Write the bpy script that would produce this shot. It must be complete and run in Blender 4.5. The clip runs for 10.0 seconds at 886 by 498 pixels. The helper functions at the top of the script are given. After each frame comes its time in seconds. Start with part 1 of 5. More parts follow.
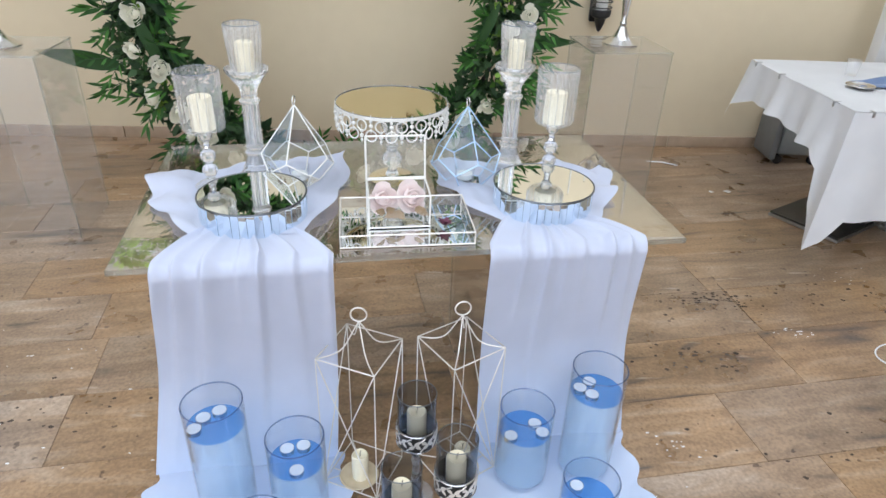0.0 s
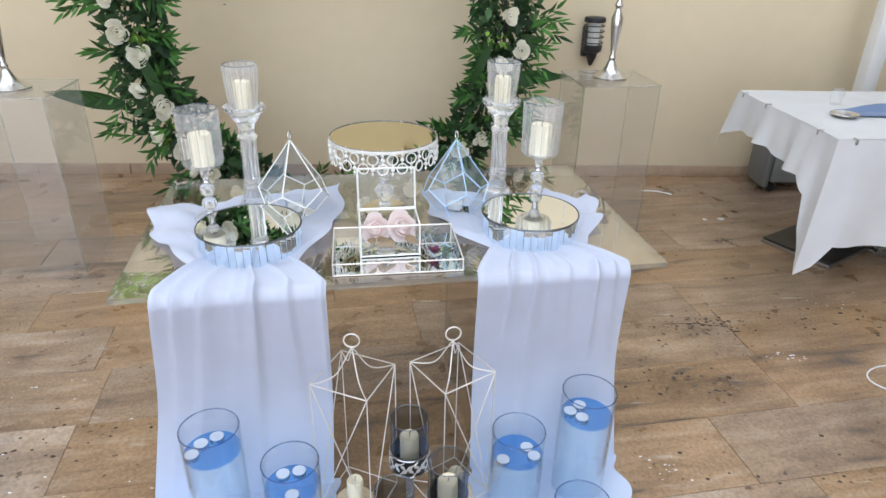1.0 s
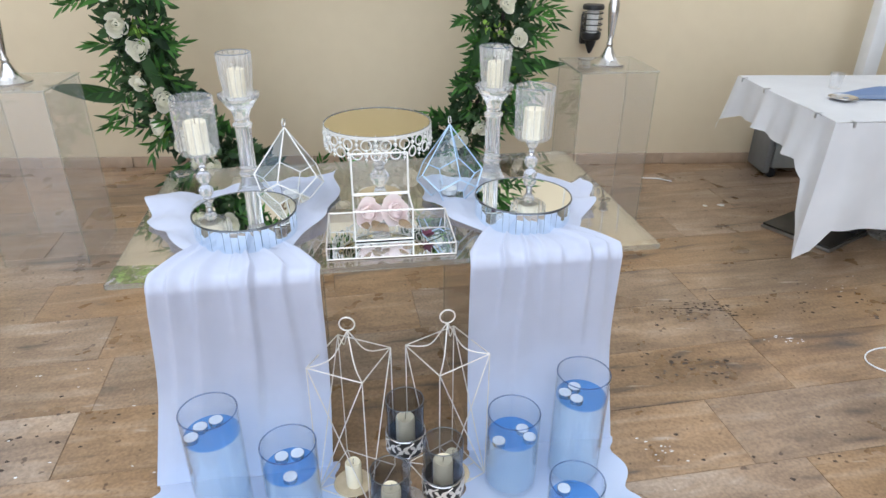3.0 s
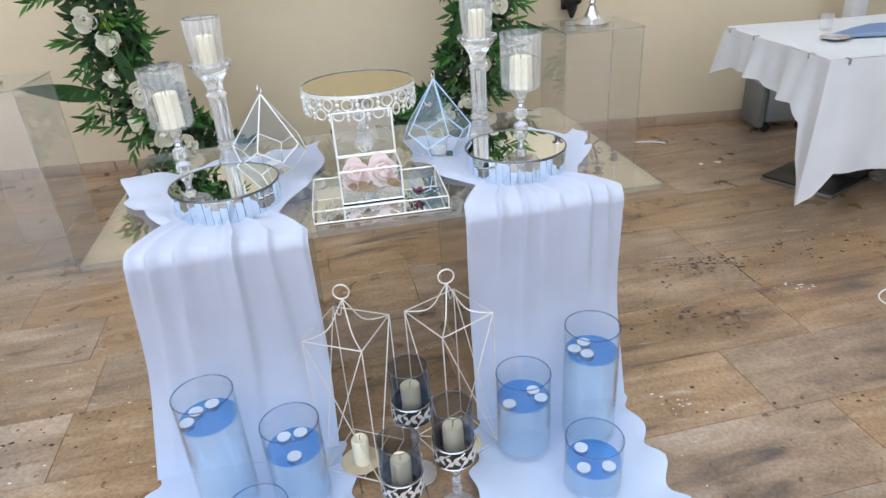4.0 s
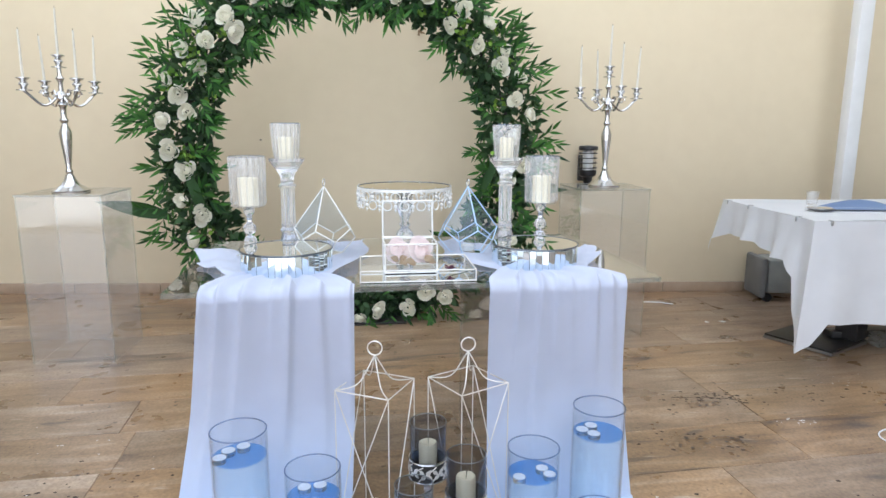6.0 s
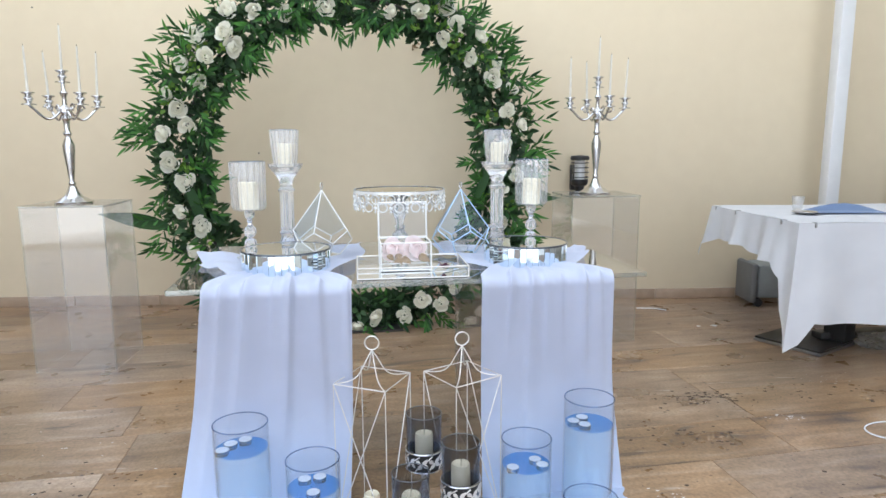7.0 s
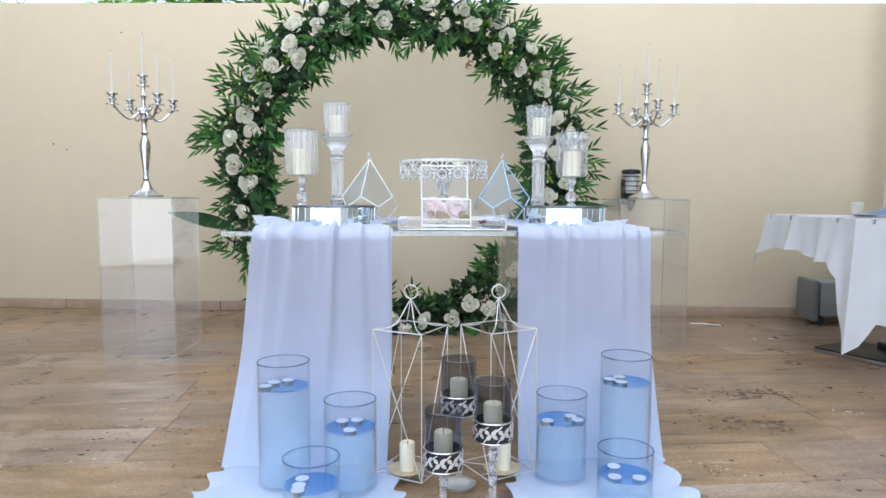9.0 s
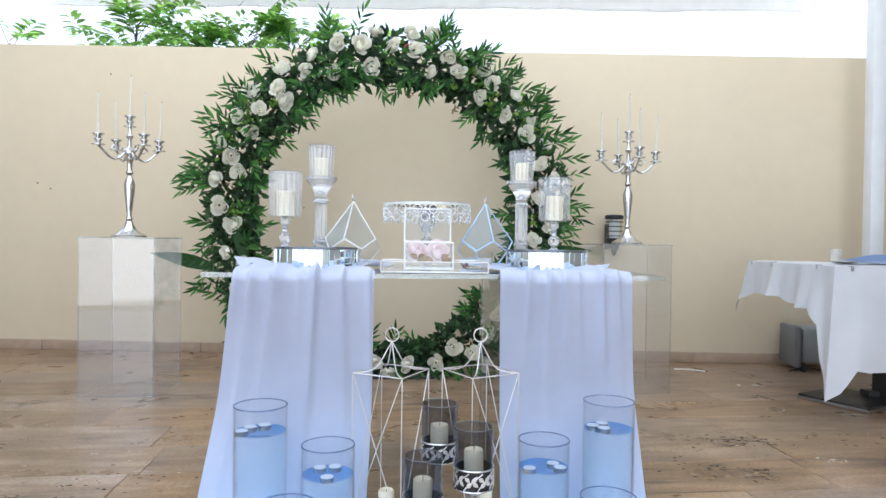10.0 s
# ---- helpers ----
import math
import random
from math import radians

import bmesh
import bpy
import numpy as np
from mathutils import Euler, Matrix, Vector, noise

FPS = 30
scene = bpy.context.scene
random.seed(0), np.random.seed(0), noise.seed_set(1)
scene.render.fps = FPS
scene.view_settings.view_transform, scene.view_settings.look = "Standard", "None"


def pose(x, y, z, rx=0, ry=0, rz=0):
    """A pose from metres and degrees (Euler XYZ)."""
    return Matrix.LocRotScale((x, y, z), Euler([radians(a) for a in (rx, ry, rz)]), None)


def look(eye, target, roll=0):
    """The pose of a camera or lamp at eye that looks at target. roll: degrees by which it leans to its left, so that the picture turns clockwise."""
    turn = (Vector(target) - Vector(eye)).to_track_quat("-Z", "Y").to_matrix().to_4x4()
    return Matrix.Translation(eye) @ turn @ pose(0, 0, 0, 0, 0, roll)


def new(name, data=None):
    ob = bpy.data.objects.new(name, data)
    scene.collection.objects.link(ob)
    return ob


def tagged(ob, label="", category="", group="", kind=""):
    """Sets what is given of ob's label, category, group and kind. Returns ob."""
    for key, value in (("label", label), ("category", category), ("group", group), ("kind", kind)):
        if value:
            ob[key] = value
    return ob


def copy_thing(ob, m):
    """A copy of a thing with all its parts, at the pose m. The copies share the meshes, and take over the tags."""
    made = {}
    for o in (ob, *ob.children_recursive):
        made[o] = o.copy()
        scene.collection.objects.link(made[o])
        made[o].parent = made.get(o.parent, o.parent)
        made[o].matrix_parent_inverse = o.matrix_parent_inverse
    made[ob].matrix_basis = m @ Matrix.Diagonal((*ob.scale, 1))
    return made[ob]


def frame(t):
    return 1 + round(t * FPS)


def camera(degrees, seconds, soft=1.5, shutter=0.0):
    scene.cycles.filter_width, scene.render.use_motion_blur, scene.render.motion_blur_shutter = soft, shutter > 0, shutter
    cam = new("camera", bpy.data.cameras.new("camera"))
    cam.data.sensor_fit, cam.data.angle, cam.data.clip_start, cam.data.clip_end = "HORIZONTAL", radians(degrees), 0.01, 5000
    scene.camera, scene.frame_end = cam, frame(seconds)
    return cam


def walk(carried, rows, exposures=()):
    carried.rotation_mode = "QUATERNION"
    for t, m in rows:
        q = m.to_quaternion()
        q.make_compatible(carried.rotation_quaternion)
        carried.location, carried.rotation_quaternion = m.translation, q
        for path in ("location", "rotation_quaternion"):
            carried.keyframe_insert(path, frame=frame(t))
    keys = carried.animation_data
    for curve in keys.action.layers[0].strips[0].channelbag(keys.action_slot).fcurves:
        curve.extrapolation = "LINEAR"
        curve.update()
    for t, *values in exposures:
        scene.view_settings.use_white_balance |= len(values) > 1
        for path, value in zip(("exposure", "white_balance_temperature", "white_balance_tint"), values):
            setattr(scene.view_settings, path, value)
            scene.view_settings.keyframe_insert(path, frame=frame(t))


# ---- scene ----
cam = camera(68.5, 10.0)
PATH = [
    (0, (-0.04, 0.144, 1.515), (0.103, 1.882, 0.536), 2.2),
    (0.5, (-0.008, 0.115, 1.518), (0.095, 1.867, 0.56), 1.2),
    (1, (-0.004, 0.083, 1.532), (0.124, 1.869, 0.641), 1.2),
    (1.5, (-0.001, 0.059, 1.54), (0.139, 1.879, 0.722), 1.0),
    (2, (0.005, 0.049, 1.541), (0.144, 1.882, 0.752), 0.8),
    (2.5, (0.012, 0.049, 1.544), (0.13, 1.877, 0.742), 0.7),
    (3, (0.029, 0.054, 1.517), (0.137, 1.832, 0.608), 0.3),
    (3.2, (0.031, 0.075, 1.491), (0.151, 1.827, 0.535), 0.0),
    (4.3, (0.035, 0.08, 1.339), (0.148, 1.886, 0.486), -4.7),
    (4.5, (0.018, 0.064, 1.297), (0.166, 1.914, 0.551), -3.5),
    (5, (-0.04, -0.065, 1.212), (0.093, 1.829, 0.586), -1.0),
    (5.5, (-0.052, -0.208, 1.178), (0.031, 1.732, 0.7), -0.9),
    (5.7, (-0.041, -0.232, 1.181), (0.061, 1.722, 0.77), 0.4),
    (7, (-0.031, -0.341, 1.137), (0.082, 1.63, 0.818), -0.3),
    (7.5, (0.02, -0.404, 1.031), (0.089, 1.595, 1.017), 0.9),
    (8, (0.036, -0.439, 0.889), (0.02, 1.561, 0.923), 1.7),
    (8.5, (0.017, -0.439, 0.837), (-0.013, 1.56, 0.778), 2.2),
    (9, (0.026, -0.448, 0.849), (-0.04, 1.545, 0.692), 0.2),
    (9.5, (0.034, -0.447, 0.846), (0.005, 1.552, 0.798), 1.0),
    (10, (0.039, -0.446, 0.848), (0.013, 1.553, 0.824), 0.8),
]
walk(cam, [(t, look(eye, target, roll)) for t, eye, target, roll in PATH], [(0.0, 0.80, 5400, 10), (3.0, 0.80, 5350, 10), (4.5, 0.76, 5310, 10), (5.0, 0.77, 5300, 10), (5.5, 0.86, 5290, 10), (7.0, 0.84, 5210, 10), (7.5, 0.82, 5190, 10), (8.0, 0.70, 5150, 10), (8.5, 0.66, 5130, 10), (9.0, 0.78, 5110, 10), (9.5, 0.75, 5110, 10), (10.0, 0.79, 5110, 10)])

# ---- light ----
world = bpy.data.worlds.new("world")
scene.world = world
world.use_nodes = True
wn = world.node_tree.nodes
sky = wn.new("ShaderNodeTexSky")
sky.sky_type, sky.sun_disc = "NISHITA", False
SUN_EL, SUN_ROT = 56.0, -172.0
sky.sun_elevation, sky.sun_rotation = radians(SUN_EL), radians(SUN_ROT)
sky.air_density, sky.dust_density, sky.ozone_density = 1.0, 3.0, 1.0
wn["Background"].inputs["Strength"].default_value = 0.15
haze = wn.new("ShaderNodeMixRGB")  # thin white cloud over the blue
haze.inputs[0].default_value, haze.inputs[2].default_value = 0.82, (7.9, 7.65, 7.5, 1)
world.node_tree.links.new(sky.outputs[0], haze.inputs[1])
world.node_tree.links.new(haze.outputs[0], wn["Background"].inputs[0])
scene.cycles.transparent_max_bounces = 64
sun_data = bpy.data.lights.new("sun", "SUN")
sun_data.energy, sun_data.angle, sun_data.color = 4.5, radians(0.6), (1.0, 0.94, 0.85)
sun = new("sun", sun_data)
_az, _el = radians(SUN_ROT), radians(SUN_EL)
_to = Vector((math.sin(_az) * math.cos(_el), math.cos(_az) * math.cos(_el), math.sin(_el)))
sun.matrix_world = look(_to * 20, (0, 0, 0))


# ---- materials ----
def mat(name):
    m = bpy.data.materials.new(name)
    m.use_nodes = True
    return m, m.node_tree.nodes, m.node_tree.links, m.node_tree.nodes["Principled BSDF"]


def ramp(nodes, stops):
    r = nodes.new("ShaderNodeValToRGB")
    e = r.color_ramp.elements
    while len(e) < len(stops):
        e.new(0.5)
    for el, (p, c) in zip(e, stops):
        el.position, el.color = p, (*c, 1)
    return r


def plain(name, a, b=None, rough=0.5, metal=0.0, scale=30.0, bump=0.0, spread=0.0, sheen=0.0):
    """A surface whose colour wanders between a and b, with fine relief."""
    m, n, l, p = mat(name)
    b = b or tuple(c * 0.85 for c in a)
    co = n.new("ShaderNodeTexCoord")
    t1, t2 = n.new("ShaderNodeTexNoise"), n.new("ShaderNodeTexNoise")
    t1.inputs["Scale"].default_value, t1.inputs["Detail"].default_value = scale, 6
    t2.inputs["Scale"].default_value = scale * 0.13
    add = n.new("ShaderNodeMath")
    add.operation = "ADD"
    for t in (t1, t2):
        l.new(co.outputs["Object"], t.inputs["Vector"])
    l.new(t1.outputs[0], add.inputs[0])
    l.new(t2.outputs[0], add.inputs[1])
    r = ramp(n, ((0.38, b), (0.62, a)))
    half = n.new("ShaderNodeMath")
    half.operation = "MULTIPLY"
    half.inputs[1].default_value = 0.5
    l.new(add.outputs[0], half.inputs[0])
    l.new(half.outputs[0], r.inputs[0])
    out = r.outputs[0]
    if spread:
        info, hsv, mr = n.new("ShaderNodeNewGeometry"), n.new("ShaderNodeHueSaturation"), n.new("ShaderNodeMapRange")
        mr.inputs[3].default_value, mr.inputs[4].default_value = 1 - spread, 1 + spread
        l.new(info.outputs["Random Per Island"], mr.inputs[0])
        l.new(mr.outputs[0], hsv.inputs["Value"])
        l.new(out, hsv.inputs["Color"])
        out = hsv.outputs[0]
    l.new(out, p.inputs["Base Color"])
    p.inputs["Roughness"].default_value, p.inputs["Metallic"].default_value = rough, metal
    p.inputs["Sheen Weight"].default_value = sheen
    if bump:
        bp = n.new("ShaderNodeBump")
        bp.inputs["Strength"].default_value, bp.inputs["Distance"].default_value = bump, 0.004
        l.new(t1.outputs[0], bp.inputs["Height"])
        l.new(bp.outputs[0], p.inputs["Normal"])
    return m


def clear(name, tint=(0.97, 0.98, 0.98), gloss=1.0, rough=0.02, ior=1.47, haze=0.0, film=None):
    """Thin clear sheet: lets light through with a tint, and mirrors at a flat angle."""
    m, n, l, p = mat(name)
    n.remove(p)
    tr, gl, mx, fr = n.new("ShaderNodeBsdfTransparent"), n.new("ShaderNodeBsdfGlossy"), n.new("ShaderNodeMixShader"), n.new("ShaderNodeLayerWeight")
    tr.inputs[0].default_value, gl.inputs["Roughness"].default_value = (*tint, 1), rough
    fr.inputs["Blend"].default_value = 0.5
    f0 = ((ior - 1) / (ior + 1)) ** 2 * gloss
    pw, mul = n.new("ShaderNodeMath"), n.new("ShaderNodeMapRange")
    pw.operation = "POWER"
    pw.inputs[1].default_value = 5
    mul.inputs[3].default_value, mul.inputs[4].default_value = f0, 0.9
    l.new(fr.outputs["Facing"], pw.inputs[0])
    l.new(pw.outputs[0], mul.inputs[0])
    l.new(mul.outputs[0], mx.inputs[0])
    first = tr.outputs[0]
    if haze:
        df, mh = n.new("ShaderNodeBsdfDiffuse" if film else "ShaderNodeBsdfTranslucent"), n.new("ShaderNodeMixShader")
        df.inputs[0].default_value = (*(film or tint), 1)
        mh.inputs[0].default_value = haze
        l.new(tr.outputs[0], mh.inputs[1])
        l.new(df.outputs[0], mh.inputs[2])
        first = mh.outputs[0]
    l.new(first, mx.inputs[1])
    l.new(gl.outputs[0], mx.inputs[2])
    l.new(mx.outputs[0], n["Material Output"].inputs[0])
    return m


def crystal(name, tint=(0.93, 0.95, 0.97)):
    m, n, l, p = mat(name)
    p.inputs["Base Color"].default_value = (*tint, 1)
    p.inputs["Transmission Weight"].default_value, p.inputs["Roughness"].default_value, p.inputs["IOR"].default_value = 0.82, 0.05, 1.5
    return m


def metal(name, col, rough=0.2, worn=0.1):
    m, n, l, p = mat(name)
    p.inputs["Base Color"].default_value, p.inputs["Metallic"].default_value = (*col, 1), 1
    t, mr, co = n.new("ShaderNodeTexNoise"), n.new("ShaderNodeMapRange"), n.new("ShaderNodeTexCoord")
    t.inputs["Scale"].default_value, t.inputs["Detail"].default_value = 25, 5
    mr.inputs[3].default_value, mr.inputs[4].default_value = max(0.0, rough - worn), rough + worn
    l.new(co.outputs["Object"], t.inputs[0])
    l.new(t.outputs[0], mr.inputs[0])
    l.new(mr.outputs[0], p.inputs["Roughness"])
    return m


def leaf(name, a, b, spread=0.35, thru=0.3):
    m, n, l, p = mat(name)
    g, r = n.new("ShaderNodeNewGeometry"), ramp(n, ((0.0, a), (0.65, b), (1.0, tuple(min(1, c * 1.9) for c in b))))
    l.new(g.outputs["Random Per Island"], r.inputs[0])
    l.new(r.outputs[0], p.inputs["Base Color"])
    p.inputs["Roughness"].default_value = 0.55
    p.inputs["Specular IOR Level"].default_value = 0.22
    tr, mx = n.new("ShaderNodeBsdfTranslucent"), n.new("ShaderNodeMixShader")
    hs = n.new("ShaderNodeHueSaturation")
    hs.inputs["Value"].default_value, hs.inputs["Saturation"].default_value = 1.6, 1.15
    l.new(r.outputs[0], hs.inputs["Color"])
    l.new(hs.outputs[0], tr.inputs[0])
    mx.inputs[0].default_value = thru
    l.new(p.outputs[0], mx.inputs[1])
    l.new(tr.outputs[0], mx.inputs[2])
    l.new(mx.outputs[0], n["Material Output"].inputs[0])
    return m


def fabric(name, col, thru=0.35, sheer=0.0, weave=900.0):
    m, n, l, p = mat(name)
    co, t, w = n.new("ShaderNodeTexCoord"), n.new("ShaderNodeTexNoise"), n.new("ShaderNodeTexNoise")
    t.inputs["Scale"].default_value, w.inputs["Scale"].default_value = 7, weave
    r = ramp(n, ((0.3, tuple(c * 0.93 for c in col)), (0.7, col)))
    l.new(co.outputs["Object"], t.inputs[0])
    l.new(co.outputs["Object"], w.inputs[0])
    l.new(t.outputs[0], r.inputs[0])
    l.new(r.outputs[0], p.inputs["Base Color"])
    p.inputs["Roughness"].default_value, p.inputs["Sheen Weight"].default_value = 0.8, 0.3
    bp = n.new("ShaderNodeBump")
    bp.inputs["Strength"].default_value, bp.inputs["Distance"].default_value = 0.25, 0.001
    l.new(w.outputs[0], bp.inputs["Height"])
    l.new(bp.outputs[0], p.inputs["Normal"])
    tr, mx = n.new("ShaderNodeBsdfTranslucent"), n.new("ShaderNodeMixShader")
    l.new(r.outputs[0], tr.inputs[0])
    mx.inputs[0].default_value = thru
    l.new(p.outputs[0], mx.inputs[1])
    l.new(tr.outputs[0], mx.inputs[2])
    out = mx.outputs[0]
    if sheer:
        tp, m2 = n.new("ShaderNodeBsdfTransparent"), n.new("ShaderNodeMixShader")
        m2.inputs[0].default_value = sheer
        l.new(out, m2.inputs[1])
        l.new(tp.outputs[0], m2.inputs[2])
        out = m2.outputs[0]
    l.new(out, n["Material Output"].inputs[0])
    return m


def blue_ended(name, top, hem):
    """Sheer cloth that turns pale blue towards its floor end, along an uneven line."""
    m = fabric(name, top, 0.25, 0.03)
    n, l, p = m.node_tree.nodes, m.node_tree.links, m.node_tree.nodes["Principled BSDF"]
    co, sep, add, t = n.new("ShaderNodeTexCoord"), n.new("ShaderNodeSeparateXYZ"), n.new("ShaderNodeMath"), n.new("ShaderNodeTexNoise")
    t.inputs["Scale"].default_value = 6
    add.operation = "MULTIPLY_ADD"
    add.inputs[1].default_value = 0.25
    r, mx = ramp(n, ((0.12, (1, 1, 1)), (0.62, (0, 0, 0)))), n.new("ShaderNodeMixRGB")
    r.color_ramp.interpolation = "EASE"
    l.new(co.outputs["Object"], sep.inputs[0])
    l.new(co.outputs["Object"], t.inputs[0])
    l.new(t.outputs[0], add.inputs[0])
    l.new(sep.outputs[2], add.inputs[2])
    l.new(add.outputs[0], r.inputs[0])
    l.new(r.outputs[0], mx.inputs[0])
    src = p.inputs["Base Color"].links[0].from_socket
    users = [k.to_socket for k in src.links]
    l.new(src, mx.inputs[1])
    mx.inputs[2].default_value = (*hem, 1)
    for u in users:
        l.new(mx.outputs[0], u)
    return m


def tile_mat():
    """Brown vein-cut stone: long streaks, blotches, dark pits, a worn polish; tone and streaks differ from tile to tile."""
    m, n, l, p = mat("brown_stone_tile")
    co, info = n.new("ShaderNodeTexCoord"), n.new("ShaderNodeObjectInfo")
    off, mp = n.new("ShaderNodeVectorMath"), n.new("ShaderNodeMapping")
    off.operation = "ADD"
    sc = n.new("ShaderNodeVectorMath")
    sc.operation = "SCALE"
    sc.inputs[0].default_value = (37.0, 53.0, 11.0)
    l.new(info.outputs["Random"], sc.inputs["Scale"])
    l.new(co.outputs["Object"], off.inputs[0])
    l.new(sc.outputs[0], off.inputs[1])
    mp.inputs["Scale"].default_value = (0.8, 4.2, 1.0)
    l.new(off.outputs[0], mp.inputs[0])
    vein, blotch, grain, pit = (n.new("ShaderNodeTexNoise") for _ in range(4))
    for t, s, d in ((vein, 2.8, 12), (blotch, 5.0, 8), (grain, 90, 8), (pit, 26, 4)):
        t.inputs["Scale"].default_value, t.inputs["Detail"].default_value = s, d
    vein.inputs["Distortion"].default_value = 0.9
    l.new(mp.outputs[0], vein.inputs[0])
    for t in (blotch, grain, pit):
        l.new(off.outputs[0], t.inputs[0])
    r = ramp(n, ((0.29, (0.10, 0.077, 0.062)), (0.385, (0.235, 0.168, 0.110)), (0.55, (0.31, 0.225, 0.148)), (0.76, (0.385, 0.315, 0.245))))
    l.new(vein.outputs[0], r.inputs[0])
    rb = ramp(n, ((0.30, (0.66, 0.62, 0.58)), (0.5, (0.97, 0.95, 0.94)), (0.68, (1.16, 1.16, 1.17))))
    l.new(blotch.outputs[0], rb.inputs[0])
    m1 = n.new("ShaderNodeMixRGB")
    m1.blend_type, m1.inputs[0].default_value = "MULTIPLY", 0.75
    l.new(r.outputs[0], m1.inputs[1])
    l.new(rb.outputs[0], m1.inputs[2])
    rg = ramp(n, ((0.3, (0.68, 0.67, 0.66)), (0.7, (1.2, 1.2, 1.2))))
    l.new(grain.outputs[0], rg.inputs[0])
    m2 = n.new("ShaderNodeMixRGB")
    m2.blend_type, m2.inputs[0].default_value = "MULTIPLY", 0.85
    l.new(m1.outputs[0], m2.inputs[1])
    l.new(rg.outputs[0], m2.inputs[2])
    rp = ramp(n, ((0.295, (0.25, 0.2, 0.17)), (0.325, (1, 1, 1))))
    l.new(pit.outputs[0], rp.inputs[0])
    m3 = n.new("ShaderNodeMixRGB")
    m3.blend_type, m3.inputs[0].default_value = "MULTIPLY", 0.8
    l.new(m2.outputs[0], m3.inputs[1])
    l.new(rp.outputs[0], m3.inputs[2])
    hs, mr = n.new("ShaderNodeHueSaturation"), n.new("ShaderNodeMapRange")
    mr.inputs[3].default_value, mr.inputs[4].default_value = 0.90, 1.09
    l.new(info.outputs["Random"], mr.inputs[0])
    l.new(mr.outputs[0], hs.inputs["Value"])
    frac, ms = n.new("ShaderNodeMath"), n.new("ShaderNodeMapRange")
    frac.operation = "PINGPONG"
    frac.inputs[1].default_value = 0.13
    ms.inputs[2].default_value = 0.13
    ms.inputs[3].default_value, ms.inputs[4].default_value = 0.90, 1.26
    l.new(info.outputs["Random"], frac.inputs[0])
    l.new(frac.outputs[0], ms.inputs[0])
    l.new(ms.outputs[0], hs.inputs["Saturation"])
    l.new(m3.outputs[0], hs.inputs["Color"])
    geo, st, scf, mps = n.new("ShaderNodeNewGeometry"), n.new("ShaderNodeTexNoise"), n.new("ShaderNodeTexNoise"), n.new("ShaderNodeMapping")
    st.inputs["Scale"].default_value, st.inputs["Detail"].default_value = 1.4, 8
    l.new(geo.outputs["Position"], st.inputs[0])
    rs = ramp(n, ((0.33, (0.70, 0.71, 0.74)), (0.5, (0.98, 0.97, 0.96)), (0.68, (1.20, 1.14, 1.06))))
    l.new(st.outputs[0], rs.inputs[0])
    m4 = n.new("ShaderNodeMixRGB")
    m4.blend_type, m4.inputs[0].default_value = "MULTIPLY", 0.9
    l.new(hs.outputs[0], m4.inputs[1])
    l.new(rs.outputs[0], m4.inputs[2])
    mps.inputs["Scale"].default_value, mps.inputs["Rotation"].default_value = (5, 26, 1), (0, 0, 0.3)
    l.new(geo.outputs["Position"], mps.inputs[0])
    l.new(mps.outputs[0], scf.inputs[0])
    scf.inputs["Scale"].default_value, scf.inputs["Detail"].default_value = 1.0, 9
    rsc = ramp(n, ((0.66, (0, 0, 0)), (0.74, (1, 1, 1))))
    l.new(scf.outputs[0], rsc.inputs[0])
    m5, mf = n.new("ShaderNodeMixRGB"), n.new("ShaderNodeMath")
    mf.operation = "MULTIPLY"
    mf.inputs[1].default_value = 0.4
    l.new(rsc.outputs[0], mf.inputs[0])
    l.new(mf.outputs[0], m5.inputs[0])
    m5.inputs[2].default_value = (0.60, 0.54, 0.47, 1)
    l.new(m4.outputs[0], m5.inputs[1])
    l.new(m5.outputs[0], p.inputs["Base Color"])
    rr = n.new("ShaderNodeMapRange")
    rr.inputs[3].default_value, rr.inputs[4].default_value = 0.2, 0.4
    p.inputs["Specular IOR Level"].default_value = 0.6
    l.new(blotch.outputs[0], rr.inputs[0])
    l.new(rr.outputs[0], p.inputs["Roughness"])
    bp = n.new("ShaderNodeBump")
    bp.inputs["Strength"].default_value, bp.inputs["Distance"].default_value = 0.25, 0.003
    l.new(vein.outputs[0], bp.inputs["Height"])
    l.new(bp.outputs[0], p.inputs["Normal"])
    return m


STONE = tile_mat()
GROUT = plain("grout", (0.22, 0.165, 0.12), rough=0.9, scale=60)
PLASTER = plain("cream_wall_paint", (0.712, 0.612, 0.425), (0.687, 0.587, 0.405), rough=0.85, scale=9, bump=0.12)
# kept dark so the added side walls bounce little light
SHADEWALL = plain("low_bounce_beige_paint", (0.42, 0.39, 0.32), (0.36, 0.33, 0.27), rough=0.85, scale=9, bump=0.1)
PLINTH = plain("skirting_tile", (0.42, 0.31, 0.21), (0.33, 0.24, 0.16), rough=0.5, scale=14)
WHITE = plain("white_paint", (0.80, 0.80, 0.79), (0.75, 0.75, 0.74), rough=0.45, scale=12)
# faint white film stands in for the bright reflection on the faces
ACRYLIC = clear("clear_acrylic", (0.998, 0.999, 0.998), 2.0, 0.012, 1.49, 0.022, (0.9, 0.9, 0.89))
TABLEACRYLIC = clear("clear_table_acrylic", (0.992, 0.994, 0.993), 1.5, 0.01, 1.49, 0.0)
TOPACRYLIC = clear("polished_table_acrylic", (0.994, 0.996, 0.995), 9.0, 0.006, 1.49, 0.0)
EDGE = clear("acrylic_edge", (0.93, 0.95, 0.94), 1.6, 0.05, 1.49, 0.07)
GLASS = clear("thin_glass", (0.98, 0.985, 0.99), 1.0, 0.02, 1.5)
